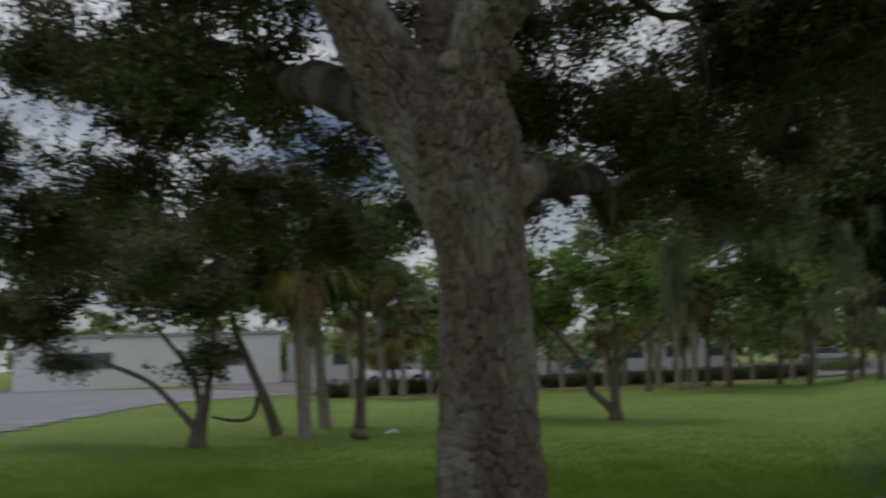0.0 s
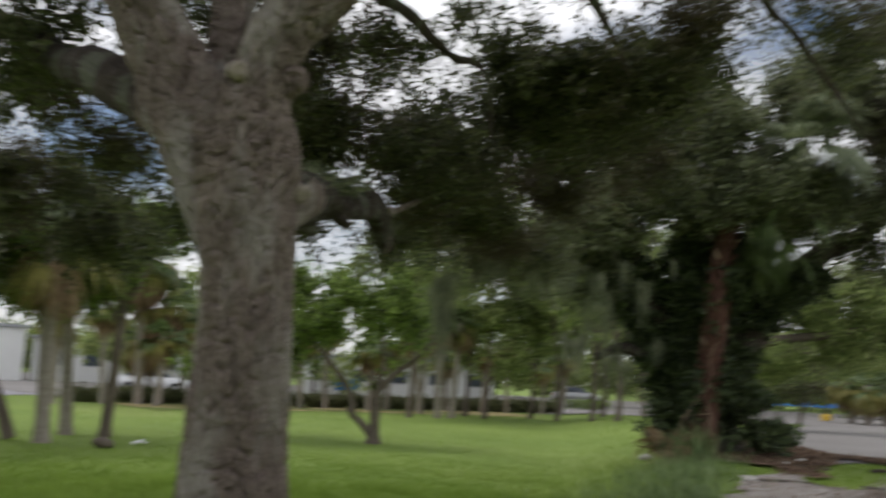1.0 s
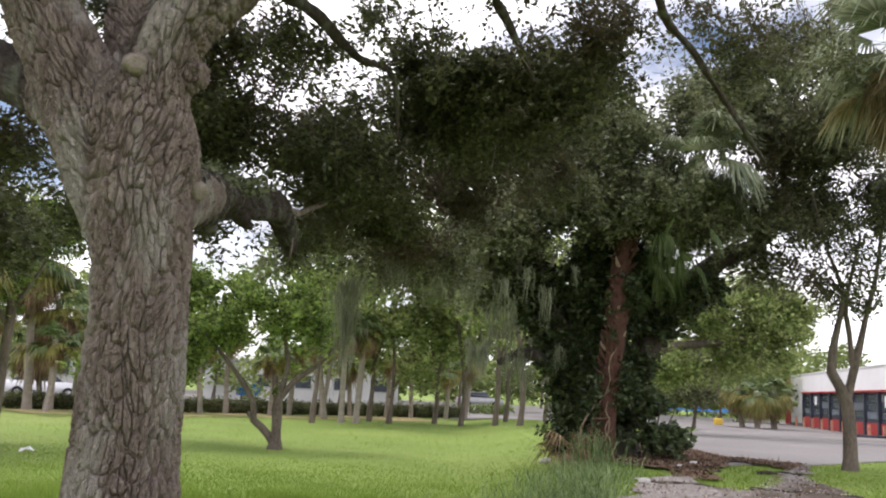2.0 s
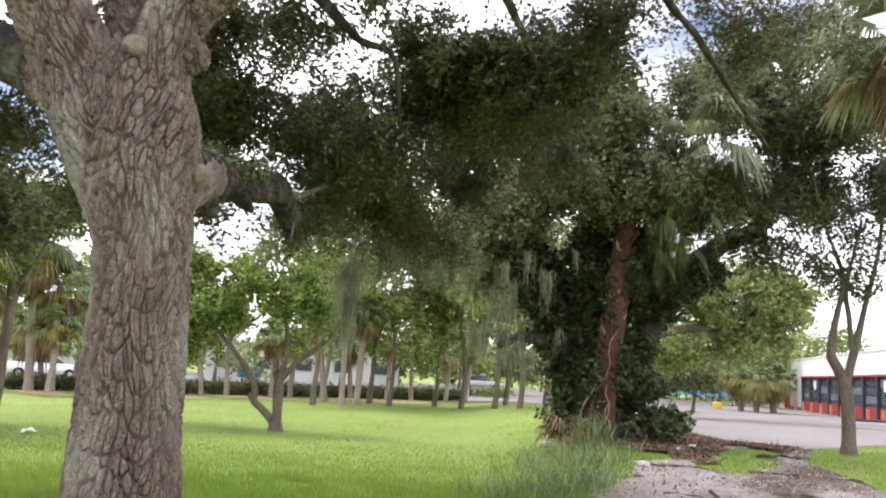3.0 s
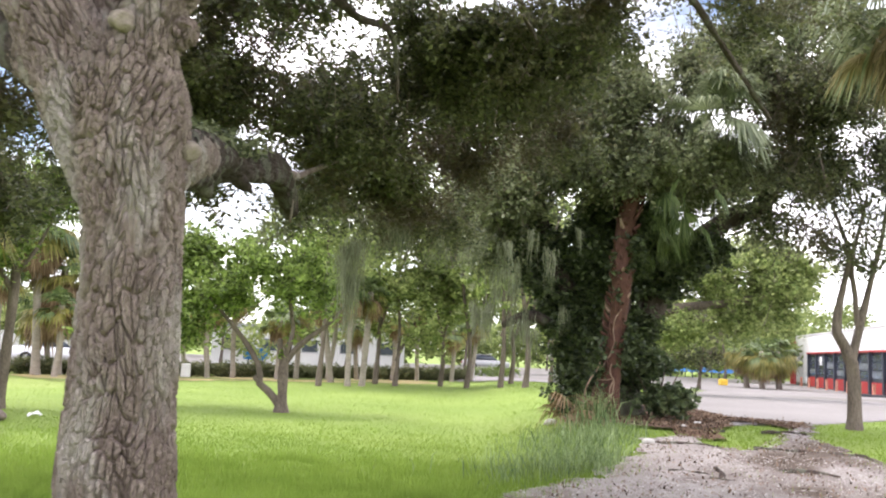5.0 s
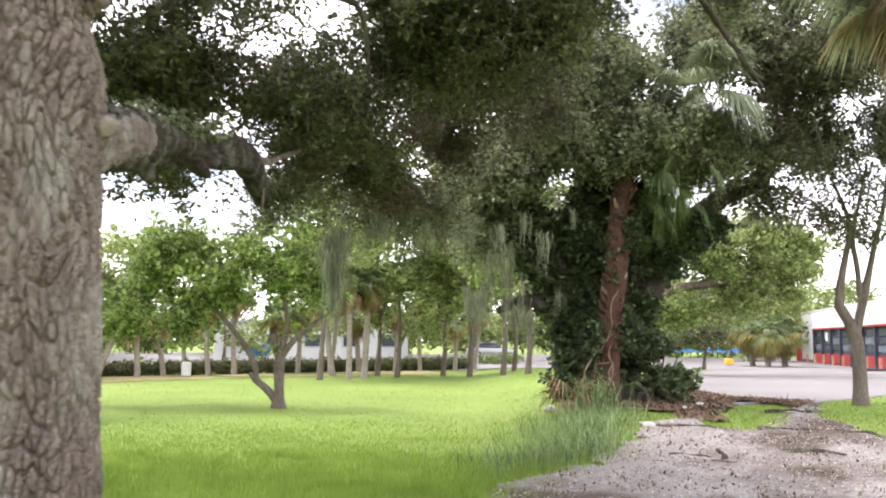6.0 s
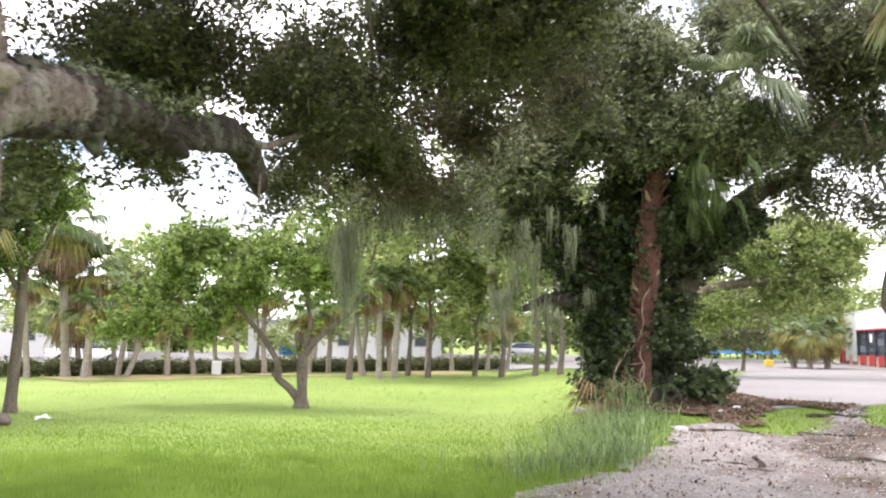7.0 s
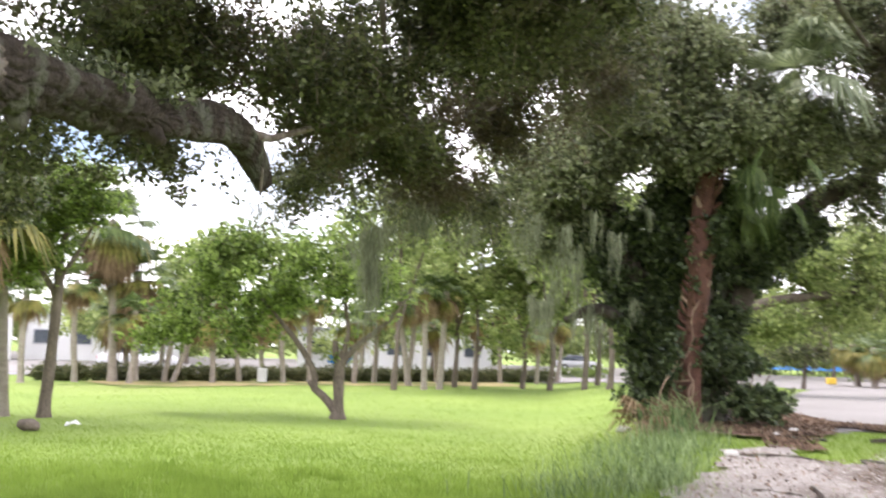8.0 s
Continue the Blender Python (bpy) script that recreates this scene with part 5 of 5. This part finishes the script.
white_house((-12.0, 75.0), (15, 9, 2.9), radians(10), "long white building with dark windows behind the palms", 1, bays=5)
white_house((-50.0, 62.0), (20, 10, 4.0), radians(38), "white warehouse with grey roof by the street", 3, bays=2)
white_house((-68.0, 50.0), (18, 10, 4.6), radians(48), "tall white warehouse by the street", 4, bays=4)
white_house((-37.0, 74.0), (12, 8, 3.4), radians(28), "small white building with windows", 5, bays=4)
def parked_car(at, turn, paint, label):
    """A saloon: lofted body and cabin, glass, lamps, four wheels with tyre and rim."""
    x, y = at
    z = float(rise(x, y)) + 0.03
    thing = empty("car", (x, y, z), label, "car", "parked cars")
    m = Matrix.Translation((x, y, z)) @ Matrix.Rotation(turn, 4, "Z")

    def loft(outline, wide, inset, mat, name, parent, lab=""):
        bm = bmesh.new()
        sides = [[bm.verts.new(m @ Vector((u, s * (wide - inset * max(0.0, h - 0.75)), h))) for u, h in outline] for s in (-1, 1)]
        n = len(outline)
        for i in range(n):
            bm.faces.new((sides[0][i], sides[0][(i + 1) % n], sides[1][(i + 1) % n], sides[1][i]))
        bm.faces.new(sides[0][::-1])
        bm.faces.new(sides[1])
        bmesh.ops.recalc_face_normals(bm, faces=bm.faces[:])
        bmesh.ops.bevel(bm, geom=bm.edges[:], offset=0.04, segments=2, affect="EDGES")
        return part(name, bm, mat, parent, lab, True)
    body = loft([(-2.2, 0.3), (2.2, 0.3), (2.25, 0.6), (2.1, 0.8), (1.2, 0.92), (-1.5, 0.95), (-2.15, 0.88), (-2.25, 0.55)], 0.88, 0.0, paint, "body", thing)
    loft([(1.15, 0.9), (0.45, 1.38), (-0.9, 1.42), (-1.6, 0.93)], 0.82, 0.3, PANE, "window_glass", body, "dark window glass")
    loft([(0.5, 1.36), (0.35, 1.43), (-0.8, 1.47), (-0.95, 1.4)], 0.68, 0.0, paint, "roof", body)
    for u, s in ((2.2, -0.6), (2.2, 0.6), (-2.2, -0.6), (-2.2, 0.6)):
        part("headlight" if u > 0 else "tail_light", box(bmesh.new(), m @ Vector((u, s, 0.65)), (0.12, 0.34, 0.14), turn, 0.02), WHITE_WALL if u > 0 else RED_PAINT, body)
    for u, s in ((1.35, -0.82), (1.35, 0.82), (-1.35, -0.82), (-1.35, 0.82)):
        ring, hub = bmesh.new(), bmesh.new()
        hold = m @ Matrix.Translation((u, s, 0.3)) @ Matrix.Rotation(radians(90), 4, "X")
        bmesh.ops.create_cone(ring, cap_ends=True, segments=20, radius1=0.32, radius2=0.32, depth=0.2, matrix=hold)
        bmesh.ops.create_cone(hub, cap_ends=True, segments=12, radius1=0.2, radius2=0.16, depth=0.23, matrix=hold)
        part("rim", hub, SILVER, part("tyre", ring, RUBBER, thing))
    return thing


parked_car((-23.5, 52.5), 0.5, WHITE_PAINT, "white car behind the hedge")
parked_car((3.2, 88.0), 0.2, SILVER, "silver car parked far across the pale street")
sign = empty("blue_sign", (*(-13.94, 64.00, -0.40)[:2], 0.0), "bright blue sign board on two posts by the hedge", "sign")
part("board", box(bmesh.new(), (-14.00, 64.00, 0.91), (1.7, 0.12, 0.8), 0.1, 0.02), BLUE, sign)
for dx in (-0.5, 0.5):
    q = (-14.00, 64.00, 0.91)
    part("post", box(bmesh.new(), (q[0] + dx, q[1] + 0.1, 0.6), (0.08, 0.08, 1.3)), DARK_FRAME, sign)
bin_box = empty("white_box", (*(-11.85, 40.40), 0.0), "small white utility box by the hedge", "utility box")
part("body", box(bmesh.new(), (*(-11.85, 40.40), 0.3), (0.4, 0.4, 0.62), 0.2, 0.03), WHITE_WALL, bin_box)


low_hedge = empty("low_hedge", (*(2.70, 62.00, 0.08)[:2], 0.0), "low clipped yellow-green hedge across the street", "hedge")
foliage("leaves", [((2.70, 62.00, 0.08)[0] + u, 62.0, 0.35, 0.6, 0.5, 0.4, 1.0) for u in np.linspace(-1.4, 1.4, 6)], 160, 26, 0.14, 0.12, LIGHT_LEAF, low_hedge, 881, 0.5, cut=-2)
bollard = empty("white_post", (*(1.14, 52.00, -0.19)[:2], 0.0), "squat white concrete post by the street", "post")
part("body", box(bmesh.new(), (*(1.14, 52.00, -0.19)[:2], 0.4), (0.42, 0.42, 0.8), 0.1, 0.05), WHITE_WALL, bollard)

# ---- small things near the track ----
def shrub(name, blobs, clumps, leaf, mat, label, seed, category="shrub"):
    x, y = blobs[0][0], blobs[0][1]
    thing = empty(name, on_ground((x, y), 0.0), label, category)
    z = float(rise(x, y))
    for k in range(4):
        limb("stem", [(x, y, z - 0.03, 0.03), (x + 0.15 * math.cos(k * 1.6), y + 0.15 * math.sin(k * 1.6), z + 0.4, 0.02), (x + 0.4 * math.cos(k * 1.6), y + 0.4 * math.sin(k * 1.6), z + 0.9, 0.01)], BARK, thing, 6, 8, k)
    foliage("leaves", blobs, clumps, 40, 0.16, leaf, mat, thing, seed, 0.3)
    return thing


shrub("shrub", [B((3.96, 16.90, 1.10), 0.34, 0.4, 0.4), B((3.81, 17.00, 1.46), 0.3, 0.3, 0.35), B((4.13, 16.70, 0.89), 0.3, 0.25, 0.35)], 200, 0.14, BUSH_LEAF, "leafy green shrub at the foot of the vine-covered tree", 901)
shrub("shrub", [B((2.57, 17.60, 1.22), 0.430, 0.537, 0.4), B((2.93, 17.30, 2.11), 0.430, 0.430, 0.4)], 200, 0.1, DARK_LEAF, "dark ivy shrub against the tree's foot", 911)
dead = empty("fallen_fronds", (*(2.53, 17.96), 0.4), "heap of dry brown palm fronds by the tree", "fallen fronds")
frond_set("dry_frond", (2.34, 16.20, 0.70), 14, 0.3, 0.5, 12, -10, 60, 1.2, DEAD_FAN, dead, 921)
stone_thing = empty("stone", (*(2.06, 17.57), 0.2), "pale stone on the grass beside the tree", "stone")
bm = bmesh.new()
bmesh.ops.create_icosphere(bm, subdivisions=2, radius=0.11, matrix=Matrix.Translation((*(2.06, 17.57), 0.3)) @ Matrix.Diagonal((1.3, 1, 0.6, 1)))
for v in bm.verts:
    v.co += v.normal * 0.03 * noise.noise(v.co * 9)
part("body", bm, CONCRETE, stone_thing, smooth=True)
rock = empty("rock", (*(-8.29, 16.80, 0.24)[:2], 0.0), "grey rock at the foot of a slim tree", "rock")
bm = bmesh.new()
bmesh.ops.create_icosphere(bm, subdivisions=3, radius=0.16, matrix=Matrix.Translation((*(-8.30, 16.80, 0.27)[:2], 0.1)) @ Matrix.Diagonal((1.3, 1, 0.7, 1)))
for v in bm.verts:
    v.co += v.normal * 0.06 * noise.noise(v.co * 5)
part("body", bm, BARK, rock, smooth=True)
paper = empty("litter", (*(-7.97, 17.70, 0.22)[:2], 0.02), "crumpled white litter lying on the grass", "litter")
bm = bmesh.new()
bmesh.ops.create_grid(bm, x_segments=7, y_segments=5, size=0.11, matrix=Matrix.Translation((*(-7.97, 17.70, 0.22)[:2], 0.09)))
for v in bm.verts:
    v.co.z += 0.09 * noise.noise(v.co * 9)
bmesh.ops.solidify(bm, geom=bm.faces[:], thickness=0.01)
part("sheet", bm, WHITE_WALL, paper)
for k, line in enumerate(([(2.92, 11.6), (3.27, 11.46), (3.42, 11.38)],
                          [(3.33, 11.19), (3.54, 11.06), (3.68, 11.04)],
                          [(4.38, 11.82), (4.75, 11.75), (5.07, 11.59)],
                          [(4.56, 13.35), (5.08, 13.21), (5.59, 13.07)],
                          [(5.56, 13.1), (5.94, 12.98), (6.0, 12.43)],
                          [(3.1, 13.42), (3.59, 13.41), (3.96, 13.22)],
                          [(3.92, 15.09), (4.28, 15.03), (4.65, 15.04)],
                          [(5.24, 15.01), (5.65, 15.1), (5.9, 14.81)],
                          [(3.57, 11.78), (3.55, 11.47), (3.42, 11.09)])):
    x, y = line[0]
    root = empty("surface_root", on_ground((x, y), 0), "dark root running over the gravel track", "root", "roots on the track")
    limb("root", [(a, b, float(rise(a, b)) + 0.02 + 0.015 * (i == 1), 0.03 - 0.006 * i + 0.008 * (k % 3)) for i, (a, b) in enumerate(line)], SHADED_DARK_BARK, root, 7, 26, k, knobs=0.3)


for k, (x, y) in enumerate([(4.02, 15.21), (4.43, 15.86), (3.06, 13.42), (2.06, 17.37)]):
    pebble_thing = empty("stone", on_ground((x, y), 0.0), "small pale stone lying on the soil", "stone", "pale stones")
    bm = bmesh.new()
    bmesh.ops.create_icosphere(bm, subdivisions=2, radius=0.05 + 0.012 * k, matrix=Matrix.Translation((x, y, float(rise(x, y)) + 0.05)) @ Matrix.Diagonal((1.4, 1, 0.7, 1)))
    for v in bm.verts:
        v.co += v.normal * 0.02 * noise.noise(v.co * 14)
    part("body", bm, PALE_STONE, pebble_thing, smooth=True)


def scatter(name, poly, count, mat, label, category, size, seed, lift, pebbles=False, slim=0.55):
    """Loose bits strewn over a polygon of the ground, one sheet of many."""
    g = np.random.default_rng(seed)
    q = np.array(poly)
    p = g.uniform(q.min(0), q.max(0), (count * 3, 2))
    p = p[inside(p[:, 0], p[:, 1], poly)][:count]
    p = p[p[:, 1] > 6]
    c = np.c_[p, rise(p[:, 0], p[:, 1]) + lift]
    if not pebbles:
        v, f = leaves_at(c, size, size * slim, seed, 0.75)
    else:
        shape = np.array([(1, 0, 0), (0, 1, 0), (-1, 0, 0), (0, -1, 0), (0.1, 0.1, 0.8), (0, 0, -0.6)])
        r = size * g.uniform(0.3, 1.2, (len(c), 1, 1)) * g.uniform(0.6, 1.3, (len(c), 1, 3))
        v = (c[:, None] + shape[None] * r).reshape(-1, 3)
        f = (np.arange(len(c))[:, None, None] * 6 + np.array([[0, 1, 4], [1, 2, 4], [2, 3, 4], [3, 0, 4]])[None]).reshape(-1, 3)
    return tagged(mesh_object(name, v, f, mat), label, category, kind="stuff")


PEBBLE = material("pebble", (0.26, 0.235, 0.21), (0.6, 0.56, 0.52), 0.9, 3, 20, 0, island=1.0)
FALLEN = material("fallen_leaf", (0.07, 0.045, 0.03), (0.27, 0.18, 0.12), 0.9, 2, 9, 0, island=1.0)
scatter("pebbles", TRACK, 9000, PEBBLE, "pale pebbles and shell bits strewn on the track", "pebbles", 0.014, 931, 0.045, True)
scatter("fallen_leaves", LITTERED, 16000, FALLEN, "brown fallen leaves and twigs on bare soil", "fallen leaves", 0.06, 932, 0.06)
scatter("fallen_leaves", TRACK, 3200, FALLEN, "scattered brown leaves on the gravel track", "fallen leaves", 0.045, 933, 0.06)

scatter("twigs", TRACK, 900, FALLEN, "thin dry twigs on the gravel track", "twigs", 0.16, 934, 0.05, slim=0.07)
scatter("twigs", LITTERED, 1500, FALLEN, "thin dry twigs in the leaf litter", "twigs", 0.25, 935, 0.06, slim=0.06)

# ---- grass ----
def blades(p, tall, wide, seed, mat, name, label, lean=0.35, segments=1):
    """Grass blades at ground places p, each a thin bent triangle strip."""
    g = np.random.default_rng(seed)
    n = len(p)
    a, b = g.uniform(0, 2 * np.pi, n), g.uniform(0, 2 * np.pi, n)
    side = np.stack([np.cos(a), np.sin(a), 0 * a], 1) * wide[:, None]
    tip = np.stack([np.cos(b), np.sin(b), 0 * b], 1) * (tall * g.uniform(0.1, 1, n) * lean)[:, None]
    base = np.c_[p, rise(p[:, 0], p[:, 1]) - 0.005]
    top = base + tip + np.c_[0 * tall, 0 * tall, tall]
    if segments == 1:
        v = np.stack([base - side, base + side, top], 1).reshape(-1, 3)
        return tagged(mesh_object(name, v, np.arange(3 * n).reshape(-1, 3), mat), label, "grass", kind="stuff")
    m1 = base + tip * 0.3 + np.c_[0 * tall, 0 * tall, tall * 0.6]
    top = base + tip * 1.5 + np.c_[0 * tall, 0 * tall, tall * 0.9]
    v = np.stack([base - side, base + side, m1 + side * 0.8, m1 - side * 0.8, top], 1).reshape(-1, 3)
    k = np.arange(n)[:, None, None] * 5
    f = (k + np.array([[0, 1, 2], [0, 2, 3], [3, 2, 4]])[None]).reshape(-1, 3)
    return tagged(mesh_object(name, v, f, mat), label, "grass", kind="stuff")


g = np.random.default_rng(77)
count = 520000
turn_g, far_g = g.uniform(radians(-52), radians(34), count), 6.5 * (52 / 6.5) ** g.uniform(0, 1, count)
spots = np.stack([np.sin(turn_g) * far_g, np.cos(turn_g) * far_g], 1)
shaken = spots + g.normal(0, 0.3, spots.shape)
off = inside(shaken[:, 0], shaken[:, 1], TRACK) | inside(shaken[:, 0], shaken[:, 1], LITTERED)
off &= g.uniform(0, 1, count) > 0.015
off |= g.uniform(0, 1, count) < 0.75 * smooth01((far_g - 14) / 12)
off |= inside(spots[:, 0], spots[:, 1], LOT) | inside(spots[:, 0], spots[:, 1], VERGE)
off |= (spots[:, 0] < -19.6 + (18.2 - spots[:, 1]) * 0.42) | (np.hypot(spots[:, 0] - OAK_BASE[0], spots[:, 1] - 3.95) < 0.5)
spots, reach = spots[~off], far_g[~off]
tuft = 0.85 + 0.3 * smooth01((np.sin(spots[:, 0] * 2.1 + np.sin(spots[:, 1] * 1.7) * 2) + np.sin(spots[:, 1] * 2.6 + spots[:, 0])) / 4 + 0.5)
near = (1 + 0.8 * smooth01((13.5 - spots[:, 1]) / 3)) * (1 - 0.6 * smooth01((reach - 12) / 9))
blades(spots, 0.055 * (reach / 10) ** 0.25 * tuft * near * g.uniform(0.5, 1.3, len(spots)), 0.0038 * (reach / 8) ** 0.9, 78, BLADE, "lawn_grass", "bright green mown lawn grass, rougher near the track")

tuft_at = np.c_[g.uniform(-5.5, 2.0, 420), g.uniform(7.5, 13.2, 420)]
tuft_at = np.repeat(tuft_at, 34, axis=0) + g.normal(0, 0.07, (420 * 34, 2))
tuft_at = tuft_at[~inside(tuft_at[:, 0], tuft_at[:, 1], TRACK)]
blades(tuft_at, g.uniform(0.07, 0.17, len(tuft_at)), g.uniform(0.003, 0.006, len(tuft_at)), 81, BLADE, "rough_grass", "rough tufts of longer grass near the track", 0.6, 2)
tall_at = []
for (x, y), n, r in (((1.22, 12.59), 240, 0.4), ((1.0, 11.6), 160, 0.3), ((1.68, 11.94), 380, 0.3), ((2.21, 12.52), 380, 0.28), ((1.65, 14.58), 260, 0.4), ((2.30, 11.74), 300, 0.22), ((2.33, 14.37), 420, 0.28), ((2.72, 14.10), 200, 0.25), ((1.9, 13.4), 240, 0.3)):
    tall_at.append(np.c_[g.normal(x, r, n), g.normal(y, r * 1.5, n)])
tall_at = np.vstack(tall_at)
tall_at = tall_at[~inside(tall_at[:, 0], tall_at[:, 1], TRACK)]
blades(tall_at, 0.1 + 0.36 * g.uniform(0, 1, len(tall_at)) ** 1.8, g.uniform(0.003, 0.008, len(tall_at)), 79, TALL_BLADE, "tall_grass", "clump of tall blue-green grass beside the track", 1.25, 2)
tip_at = np.c_[g.normal((2.71, 15.95)[0], 0.22, 160), g.normal((2.71, 15.95)[1], 0.4, 160)]
blades(tip_at, g.uniform(0.4, 0.8, 160), g.uniform(0.008, 0.014, 160), 80, TALL_BLADE, "tall_grass", "high arching grass blades by the tree", 1.1, 2)
